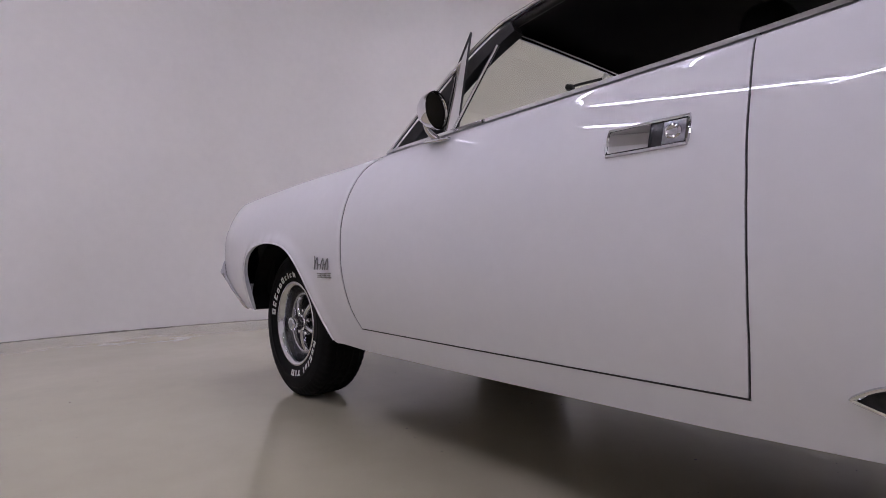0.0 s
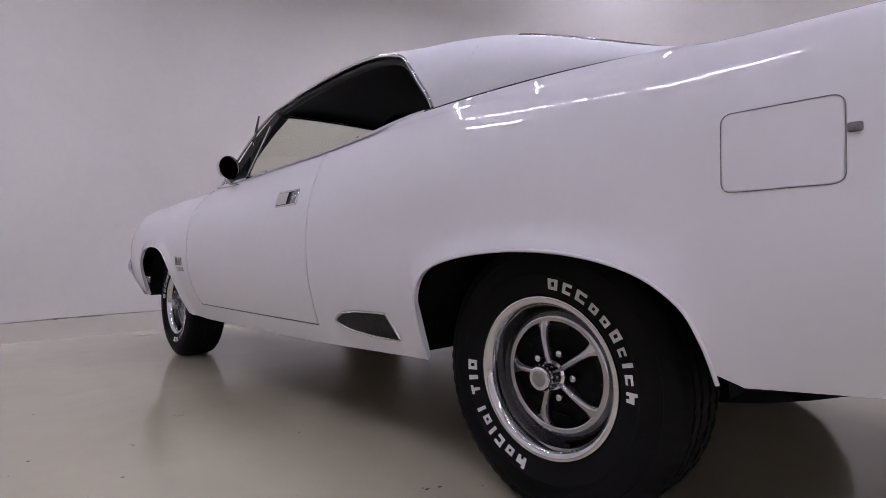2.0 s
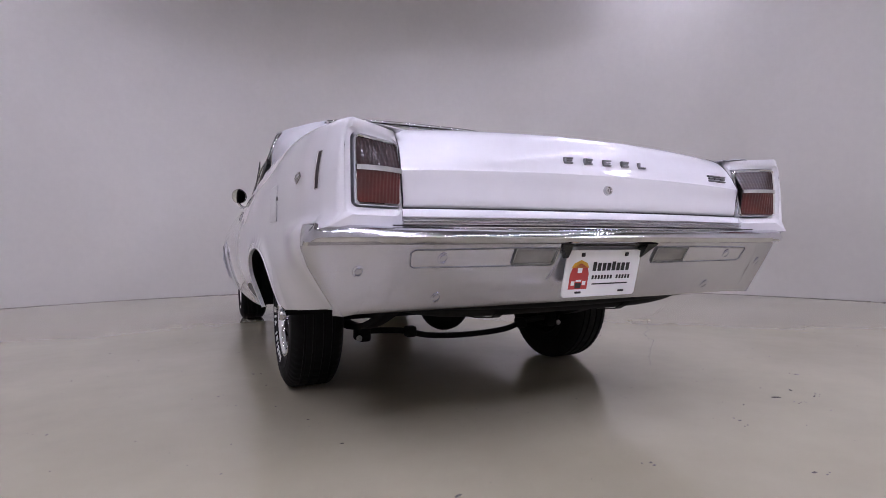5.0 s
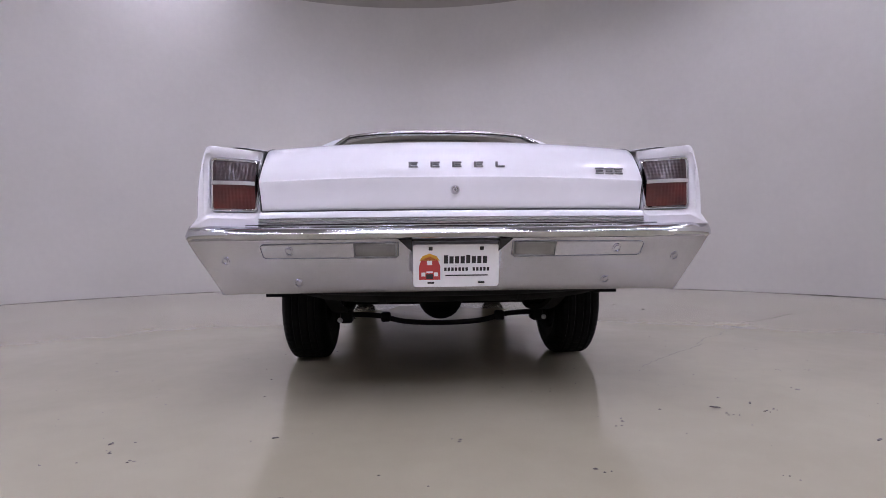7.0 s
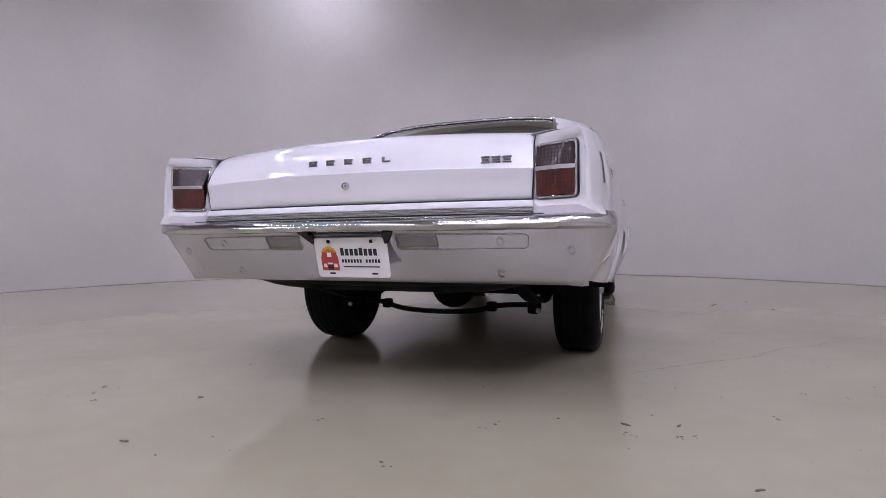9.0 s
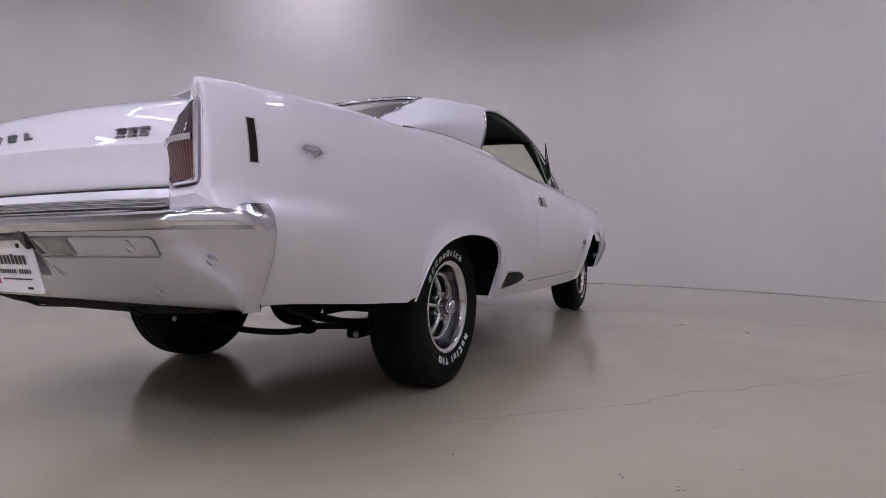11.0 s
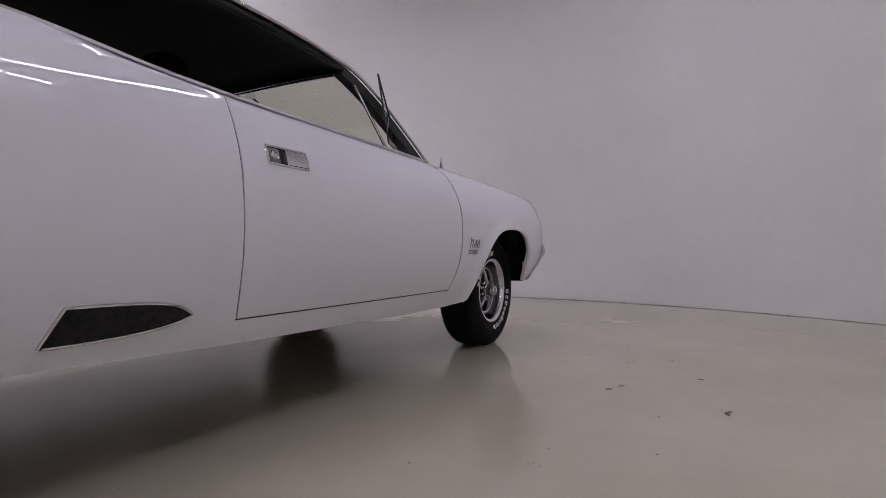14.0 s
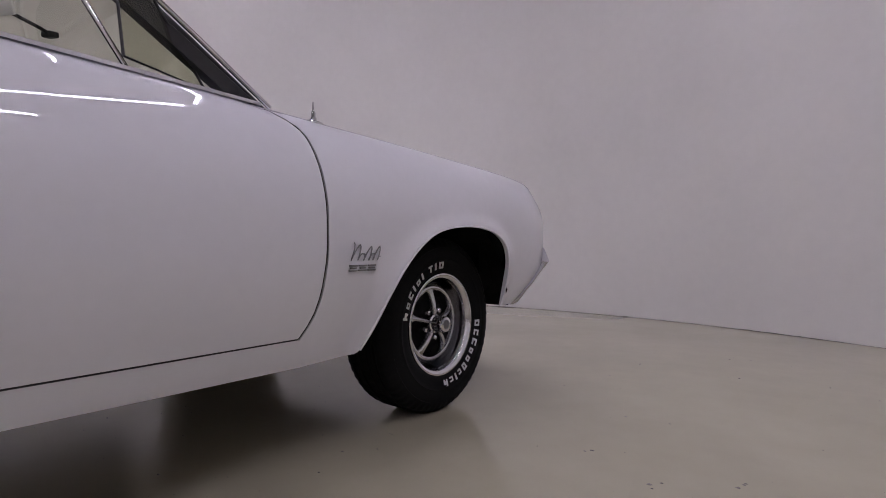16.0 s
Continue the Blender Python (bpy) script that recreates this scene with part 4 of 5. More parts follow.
    # black pieces for shade in the pocket's corners and slot over the plate, plate
    for sign in (1, -1):
        bm = bmesh.new()
        front = [(sign * x, face_y(0.21, z) - 0.002, z) for x, z in ((0.150, 0.630), (0.196, 0.630), (0.168, 0.604), (0.150, 0.588))]
        back = [(x, y + 0.03, z) for x, y, z in front]
        grid(bm, [front, back], close_v=True)
        bm.faces.new([bm.verts.new(p) for p in front])
        part("pocket_shade_wedge", bm, gloss_black, face, "black wedge for the shaded corner beside the number plate", smooth=False)
    bm = bmesh.new()
    box(bm, 0, -1.236, 0.628, 0.30, 0.012, 0.008, 0.002)
    part("plate_slot_bar", bm, gloss_black, face, "black bar for the dark slot over the number plate")
    bm = bmesh.new()
    rim = []
    for cx, cz, a0 in ((0.139, 0.065, 0), (-0.139, 0.065, 90), (-0.139, -0.065, 180), (0.139, -0.065, 270)):
        rim += [(cx + 0.012 * math.cos(radians(a0 + 18 * q)), cz + 0.012 * math.sin(radians(a0 + 18 * q))) for q in range(6)]
    grid(bm, [[(x * f, y, z * f) for x, z in rim] for f, y in ((0.02, 0.002), (1.0, 0.002), (1.0, -0.0015), (0.995, -0.002), (0.02, -0.002))], close_v=True)
    plate = part("dealer_plate", bm, plate_white, car, "white dealer plate with a red barn emblem", smooth=False)
    plate.matrix_basis = pose(0.003, -1.205, 0.538, 15, 0, 0)
    def ink(name, mat, rects, poly=()):
        b = bmesh.new()
        for x, z, w, h in rects:
            vs = [b.verts.new(p) for p in ((x - w / 2, -0.0032, z - h / 2), (x + w / 2, -0.0032, z - h / 2), (x + w / 2, -0.0032, z + h / 2), (x - w / 2, -0.0032, z + h / 2))]
            b.faces.new(vs)
        for shape in poly:
            b.faces.new([b.verts.new((x, -0.0030, z)) for x, z in shape])
        return part(name, b, mat, plate, smooth=False)
    ink("barn_roof_glow", ink_yellow, [], [[(-0.128, 0.02), (-0.118, 0.036), (-0.093, 0.046), (-0.068, 0.036), (-0.058, 0.02)]])
    ink("barn_emblem", ink_red, [], [[(-0.130, -0.05), (-0.130, 0.0), (-0.122, 0.022), (-0.093, 0.036), (-0.064, 0.022), (-0.056, 0.0), (-0.056, -0.05)]])
    for mark in ((-0.093, 0.012, 0.018, 0.016), (-0.115, -0.03, 0.014, 0.014), (-0.071, -0.03, 0.014, 0.014), (-0.093, -0.022, 0.022, 0.006)):
        ink("emblem_mark", plate_white, [mark])
    ink("emblem_door", ink_black, [(-0.093, -0.038, 0.024, 0.018)])
    big = [(-0.036 + 0.0195 * k, 0.024 + (0.0 if k in (0, 4) else -0.002), 0.0145, 0.030 if k in (0, 4) else 0.026) for k in range(8)]
    for bar in big:
        ink("large_bar", ink_black, [bar])
    small = [(-0.038 + 0.0125 * k, -0.012, 0.0085, 0.013) for k in range(13) if k != 7]
    for bar in small:
        ink("small_bar", ink_black, [bar])
    ink("line_bar", ink_black, [(0.037, -0.0345, 0.15, 0.0045)])
    for x, z, w, h in ((-0.089, 0.063, 0.014, 0.013), (0.089, 0.063, 0.014, 0.013), (-0.089, -0.061, 0.024, 0.007), (0.089, -0.061, 0.024, 0.007)):
        b = bmesh.new()
        box(b, x, -0.003, z, w, 0.005, h, 0.002)
        part("plate_bolt", b, trim_black, plate)
    return face


rear_bumper = build_bumper()


# ---- badges, letters, lock ----
def build_badges():
    # spaced letter blocks on the lid
    for k in range(5):
        x = -0.142 + 0.0755 * k
        bm = bmesh.new()
        y = lid_y(x, 0.889)
        for dx, dz, w, h in (((-0.013, 0, 0.008, 0.02), (0.003, 0.007, 0.024, 0.006), (0.003, -0.007, 0.024, 0.006), (0.002, 0, 0.02, 0.005)) if k != 4 else ((-0.013, 0, 0.008, 0.02), (0.003, -0.007, 0.024, 0.006))):
            box(bm, x + dx, y - 0.004, 0.889 + dz, w, 0.010, h, 0.0012)
        part("letter_block", bm, badge_steel, boot_lid, smooth=False)
    for k in range(3):
        x = 0.518 + 0.036 * k
        bm = bmesh.new()
        y = lid_y(x, 0.868)
        for dx, dz, w, h in ((0, 0.009, 0.031, 0.006), (0, 0, 0.024, 0.006), (0, -0.009, 0.031, 0.006)):
            box(bm, x + dx, y - 0.004, 0.868 + dz, w, 0.010, h, 0.0012)
        part("badge_block", bm, badge_steel, boot_lid, smooth=False)
    bm = bmesh.new()
    lathe(bm, [(0, 0.0), (0.006, 0.004), (0.006, 0.008), (0.010, 0.010), (0.010, 0.013), (0.0, 0.016)], (0, 0, 0), n=24)
    lock = part("lock", bm, chrome, boot_lid)
    lock.matrix_basis = pose(0.0, lid_y(0.0, 0.80), 0.80, 0, 0, -90)
    for sign, quarter, door in SIDES:
        def on_side(y, z, off=0.002):
            return Vector((sign * (side_x(y, z) + off), y, z))
        # marker lamp
        bm = bmesh.new()
        def plate_on(bm, y0, y1, z0, z1, off0, off1, n=4, m=6):
            rows = []
            for i in range(n + 1):
                y = y0 + (y1 - y0) * i / n
                rows.append([on_side(y, z0 + (z1 - z0) * j / m, off1) for j in range(m + 1)])
            grid(bm, rows)
            ring = [r[0] for r in rows] + rows[-1][1:] + [r[-1] for r in reversed(rows[:-1])] + list(reversed(rows[0][1:-1]))
            low = [on_side(p.y, p.z, off0) for p in ring]
            grid(bm, [ring, low], close_v=True)
            return ring
        ring = plate_on(bm, -1.167, -1.146, 0.779, 0.878, -0.004, 0.0012)
        part("side_marker", bm, marker_lens, quarter, "dark red side marker lamp in a chrome frame")
        bm = bmesh.new()
        sweep(bm, ring, disc_section(0.0017, 6), up=(sign, 0, 0), closed=True)
        part("marker_frame", bm, chrome, quarter)
        # flat diamond badge
        bm = bmesh.new()
        a, b, c, d = on_side(-0.948, 0.830, 0.004), on_side(-0.986, 0.844, 0.006), on_side(-1.024, 0.830, 0.004), on_side(-0.988, 0.812, 0.006)
        m0 = on_side(-0.986, 0.830, 0.004)
        e, f2 = on_side(-0.964, 0.841, 0.005), on_side(-1.008, 0.841, 0.005)
        sweep(bm, [a, e, f2, c, d], disc_section(0.0024, 6), up=(sign, 0, 0), closed=True)
        sweep(bm, [a, m0, c], disc_section(0.002, 6), up=(sign, 0, 0))
        sweep(bm, [a + (d - a) * 0.25 + Vector((0, 0, 0.008)), d + Vector((0, 0, 0.011)), c + (d - c) * 0.25 + Vector((0, 0, 0.008))], disc_section(0.002, 6), up=(sign, 0, 0))
        part("emblem", bm, chrome, quarter, "small chrome shield emblem")
        # script-like badge and three blocks on the fender: plain strokes
        fender = [o for o in car.children if o.name.startswith("front_fender")][0 if sign > 0 else 1]
        bm = bmesh.new()
        stroke = []
        loops = ((0.0, 0.050), (0.026, 0.044), (0.050, 0.018), (0.072, 0.040), (0.090, 0.018), (0.106, 0.040), (0.126, 0.008))
        for (u0, h0), (u1, h1) in zip(loops, loops[1:]):
            for k in range(12):
                t = k / 12
                h = h0 + (h1 - h0) * t
                zz = h * (0.5 + 0.5 * math.cos(2 * math.pi * t))
                u = u0 + (u1 - u0) * t + 0.004 * math.sin(2 * math.pi * t) + 0.45 * zz
                stroke.append(on_side(2.290 + u if sign > 0 else 2.435 - u, 0.592 + zz, 0.004))
        sweep(bm, stroke, disc_section(0.002, 6), up=(sign, 0, 0))
        part("script_badge", bm, badge_steel, fender, "looping chrome script badge")
        for k in range(3):
            y = 2.315 + 0.036 * k
            bm = bmesh.new()
            for dz, w in ((0.007, 0.030), (0.0, 0.022), (-0.007, 0.030)):
                c = on_side(y, 0.570 + dz, 0.003)
                box(bm, c.x, c.y, c.z, 0.006, w, 0.0045, 0.001)
            part("badge_block", bm, grey_steel, fender, smooth=False)
        # dummy scoop with mesh ahead of the rear wheel
        bm = bmesh.new()
        up_line = smooth_curve([(0.792, 0.415), (0.755, 0.437), (0.70, 0.449), (0.62, 0.455), (0.50, 0.457)], 6)
        low_line = smooth_curve([(0.792, 0.415), (0.74, 0.396), (0.66, 0.384), (0.56, 0.378), (0.463, 0.377)], 6)
        rows = [[on_side(u[0] + (l[0] - u[0]) * j / 5, u[1] + (l[1] - u[1]) * j / 5, 0.0025) for j in range(6)] for u, l in zip(up_line, low_line)]
        grid(bm, rows)
        sc = part("scoop_mesh", bm, mesh_grey, quarter, "dark mesh of the pointed side scoop")
        bm = bmesh.new()
        loop = [on_side(u[0], u[1], 0.004) for u in up_line] + [on_side(l[0], l[1], 0.004) for l in reversed(low_line[1:])]
        sweep(bm, loop, disc_section(0.0042, 6), up=(sign, 0, 0), closed=True)
        part("scoop_trim", bm, chrome, sc)
        # door handle
        bm = bmesh.new()
        ring = plate_on(bm, 1.010, 1.170, 0.827, 0.880, -0.012, 0.0015)
        h = part("door_handle", bm, gloss_black, door, "chrome paddle door handle in a dark recess")
        bm = bmesh.new()
        sweep(bm, ring, disc_section(0.0042, 6), up=(sign, 0, 0), closed=True)
        part("handle_frame", bm, chrome, h)
        bm = bmesh.new()
        plate_on(bm, 1.080, 1.165, 0.831, 0.876, 0.0, 0.007)
        part("paddle", bm, chrome, h)
        bm = bmesh.new()
        plate_on(bm, 1.014, 1.056, 0.832, 0.875, 0.0, 0.003)
        part("lock_plate", bm, badge_steel, h)
        bm = bmesh.new()
        lathe(bm, [(0.0, 0.016), (0.004, 0.015), (0.006, 0.011), (0.004, 0.009), (0.004, 0.0)], on_side(1.036, 0.853, 0.002), sign, 20)
        part("key_lock", bm, chrome, h)
        if sign < 0:
            # fuel flap: a proud panel with a dark joint and a finger tab
            bm = bmesh.new()
            ring = []
            y0, y1, z0, z1, r = -0.606, -0.440, 0.728, 0.858, 0.016
            for cy, cz, a0 in ((y1 - r, z1 - r, 0), (y0 + r, z1 - r, 90), (y0 + r, z0 + r, 180), (y1 - r, z0 + r, 270)):
                for k in range(6):
                    a = radians(a0 + 90 * k / 5)
                    ring.append((cy + r * math.cos(a), cz + r * math.sin(a)))
            pts = [on_side(y, z, 0.0009) for y, z in ring]
            rows = [[on_side(-0.523 + (y + 0.523) * q, 0.793 + (z - 0.793) * q, 0.0018) for y, z in ring] for q in (0.97, 0.8, 0.6, 0.4, 0.2, 0.02)]
            grid(bm, rows, close_v=True)
            fl = part("fuel_flap", bm, paint, quarter, "rounded white fuel flap")
            bm = bmesh.new()
            sweep(bm, pts, [(-0.0006, -0.0008), (0.0006, -0.0008), (0.0006, 0.0008), (-0.0006, 0.0008)], up=(sign, 0, 0), closed=True)
            part("flap_joint", bm, badge_steel, fl)
            bm = bmesh.new()
            c = on_side(-0.617, 0.806, 0.003)
            box(bm, c.x, c.y, c.z, 0.008, 0.018, 0.014, 0.003)
            part("flap_tab", bm, badge_steel, fl)


build_badges()


# ---- wheels ----
def build_wheel():
    """The right-hand wheel about its own centre; the outer side faces +x."""
    bm = bmesh.new()
    prof = [(0.072, 0.178), (0.080, 0.187), (0.090, 0.195), (0.0975, 0.1975), (0.102, 0.195), (0.1025, 0.189), (0.099, 0.180), (0.088, 0.1735), (0.076, 0.1705)]
    lathe(bm, prof, (0, 0, 0), 1, 72)
    wheel = new("wheel", finish(bm, "wheel", chrome))
    wheel.parent = car
    tagged(wheel, "five-spoke chrome wheel with a raised-white-letter tyre")
    bm = bmesh.new()
    lathe(bm, [(0.076, 0.1705), (0.066, 0.169), (0.050, 0.166), (0.036, 0.161), (0.032, 0.155), (-0.02, 0.150), (-0.09, 0.158), (-0.095, 0.187), (-0.088, 0.192)], (0, 0, 0), 1, 72)
    part("rim_barrel", bm, dark_chrome, wheel, "polished inner rim, dark reflections put into its colour")
    bm = bmesh.new()
    R = 0.335
    side = [(0.086, 0.188), (0.0965, 0.196), (0.1005, 0.2015), (0.1015, 0.204), (0.1045, 0.212), (0.1085, 0.232), (0.1105, 0.246), (0.1125, 0.2475), (0.1125, 0.250), (0.1115, 0.252), (0.1125, 0.264), (0.1115, 0.280), (0.108, 0.294), (0.1095, 0.2955), (0.1085, 0.298), (0.101, 0.313), (0.095, 0.322), (0.088, 0.329), (0.080, 0.333)]
    tread = []
    grooves = (-0.058, -0.022, 0.022, 0.058)
    for g in grooves:
        tread += [(g - 0.007, R), (g - 0.004, R - 0.006), (g + 0.004, R - 0.006), (g + 0.007, R)]
    full = side + [(x, r) for x, r in reversed(tread)] + [(-x, r) for x, r in reversed(side)]
    # the shoulders are cut into blocks and the centre ribs are siped
    rows = []
    for k in range(240):
        a = 2 * math.pi * k / 240
        row = []
        for x, r in full:
            cut = 0.0
            if r > 0.310 and abs(x) > 0.068:
                cut = 0.0022 if k % 4 >= 2 else 0.0
            elif r > R - 0.002 and (k + int(abs(x) * 200)) % 6 == 0:
                cut = 0.003
            row.append((x - math.copysign(cut * 0.35, x) * (abs(x) > 0.09), (r - cut) * math.sin(a), (r - cut) * math.cos(a)))
        rows.append(row)
    grid(bm, rows, close_u=True)
    part("tyre", bm, rubber, wheel, "black radial tyre with worn tread", smooth=True)
    # spider: outer ring and five tapered spokes
    bm = bmesh.new()
    lathe(bm, [(0.040, 0.154), (0.052, 0.147), (0.055, 0.140), (0.052, 0.131), (0.040, 0.127)], (0, 0, 0), 1, 72)
    part("spider_ring", bm, argent, wheel)
    for k in range(5):
        bm = bmesh.new()
        rows = []
        for r, w, x, h in ((0.135, 0.034, 0.048, 0.003), (0.126, 0.020, 0.050, 0.005), (0.114, 0.0135, 0.053, 0.007), (0.095, 0.011, 0.058, 0.008), (0.075, 0.010, 0.062, 0.008), (0.05, 0.009, 0.065, 0.007), (0.03, 0.009, 0.065, 0.006)):
            rows.append([(x - 0.020, -w, r), (x - 0.002, -w * 0.93, r), (x + h * 0.7, -w * 0.55, r), (x + h, -w * 0.2, r), (x + h, w * 0.2, r), (x + h * 0.7, w * 0.55, r), (x - 0.002, w * 0.93, r), (x - 0.020, w, r)])
        vs = grid(bm, rows)
        m = Matrix.Rotation(2 * math.pi * k / 5, 3, "X")
        for v in bm.verts:
            v.co = m @ v.co
        part("spoke", bm, argent, wheel)
    bm = bmesh.new()
    lathe(bm, [(0.030, 0.154), (0.026, 0.125), (0.022, 0.10), (0.034, 0.085), (0.036, 0.04), (0.036, 0.0)], (0, 0, 0), 1, 48)
    part("wheel_centre", bm, black, wheel, "black recessed wheel centre")
    # black disc added to darken the back of the rim
    bm = bmesh.new()
    lathe(bm, [(-0.055, 0.0), (-0.055, 0.12), (-0.086, 0.135), (-0.098, 0.186)], (0, 0, 0), 1, 40)
    part("wheel_backing", bm, black, wheel, "black backing disc over the bright back of the rim")
    # slots in the dark centre
    for k in range(10):
        bm = bmesh.new()
        m = Matrix.Rotation(2 * math.pi * (k + 0.5) / 10, 3, "X")
        for v in box(bm, 0, 0, 0, 0.006, 0.05, 0.014):
            v.co = m @ (v.co + Vector((0.027, 0, 0.112)))
        part("brake_slot", bm, black, wheel)
    for k in range(5):
        a = 2 * math.pi * (k + 0.5) / 5
        bm = bmesh.new()
        lathe(bm, [(0.034, 0.0125), (0.046, 0.0125), (0.050, 0.011), (0.058, 0.0105), (0.064, 0.008), (0.066, 0.0)], (0, 0.056 * math.sin(a), 0.056 * math.cos(a)), 1, 12)
        part("lug_nut", bm, chrome, wheel)
    bm = bmesh.new()
    lathe(bm, [(0.050, 0.038), (0.066, 0.036), (0.070, 0.030), (0.114, 0.030), (0.119, 0.0275), (0.120, 0.022), (0.1195, 0.0)], (0, 0, 0), 1, 32)
    cap = part("centre_cap", bm, chrome, wheel, "ribbed chrome centre cap")
    rib = bmesh.new()
    box(rib, 0, 0, 0, 0.036, 0.004, 0.004, 0.0008)
    rib_mesh = finish(rib, "cap_rib", chrome)
    for k in range(16):
        a = 2 * math.pi * k / 16
        ob = new("cap_rib", rib_mesh)
        ob.parent = cap
        ob.matrix_basis = pose(0.091, 0.0305 * math.cos(a), 0.0305 * math.sin(a), math.degrees(a), 0, 0)
    bm = bmesh.new()
    lathe(bm, [(0.1202, 0.019), (0.1206, 0.0)], (0, 0, 0), 1, 24)
    part("cap_emblem", bm, grey_steel, cap)
    # raised white blocks in two arcs, pierced or notched
    shapes = {"ring": ("111", "101", "111"), "notch": ("111", "100", "111"), "bar": ("1", "1", "1"), "hook": ("100", "111", "101"), "tee": ("111", "010", "010")}
    def block(shape, a, w, r0, h):
        rows = shapes[shape]
        n = len(rows[0])
        us = [0, 1] if n == 1 else [0, 0.32, 0.68, 1]
        vs = [0, 0.27, 0.73, 1]
        b = bmesh.new()
        grid_v = {}
        def vert(i, j, up):
            if (i, j, up) not in grid_v:
                t, r = a + w * us[i], r0 + h * (0.5 - vs[j])
                x = float(np.interp(r, [q[1] for q in side], [q[0] for q in side])) + (0.002 if up else -0.002)
                grid_v[(i, j, up)] = b.verts.new((x, r * math.sin(t), r * math.cos(t)))
            return grid_v[(i, j, up)]
        on = lambda i, j: 0 <= i < n and 0 <= j < 3 and rows[j][i] == "1"
        for j in range(3):
            for i in range(n):
                if not on(i, j):
                    continue
                b.faces.new([vert(i, j, 1), vert(i + 1, j, 1), vert(i + 1, j + 1, 1), vert(i, j + 1, 1)])
                for di, dj, p, q in ((0, -1, (i, j), (i + 1, j)), (1, 0, (i + 1, j), (i + 1, j + 1)), (0, 1, (i + 1, j + 1), (i, j + 1)), (-1, 0, (i, j + 1), (i, j))):
                    if not on(i + di, j + dj):
                        b.faces.new([vert(*q, 1), vert(*p, 1), vert(*p, 0), vert(*q, 0)])
        part("raised_block", b, tyre_white, wheel, smooth=False)
    def arc(a0, items, r0, gap):
        a = a0
        for shape, w, h in items:
            if shape:
                block(shape, a, w, r0 - (0.026 - h) / 2, h)
            a += w + gap
    arc(-0.86, [("ring", 0.115, 0.026), ("notch", 0.10, 0.026), ("notch", 0.12, 0.026), ("ring", 0.10, 0.019), ("ring", 0.10, 0.019), ("ring", 0.10, 0.026), ("notch", 0.08, 0.019), ("bar", 0.04, 0.026), ("notch", 0.095, 0.019), ("hook", 0.10, 0.026)], 0.228, 0.066)
    arc(math.pi - 0.72, [("hook", 0.115, 0.026), ("ring", 0.10, 0.019), ("notch", 0.10, 0.026), ("bar", 0.04, 0.026), ("ring", 0.10, 0.019), ("bar", 0.04, 0.026), ("", 0.03, 0.026), ("tee", 0.10, 0.026), ("bar", 0.05, 0.026), ("ring", 0.115, 0.026)], 0.228, 0.066)
    return wheel


WX, WZ = 0.724, 0.334
wheel = build_wheel()
wheel.matrix_basis = pose(WX, 0, WZ, 9, 0, 0)
copy_thing(wheel, pose(WX, 2.896, WZ, -141, 0, 0))
copy_thing(wheel, pose(-WX, 0, WZ, -55, 0, 180))
copy_thing(wheel, pose(-WX, 2.896, WZ, 34, 0, 180))


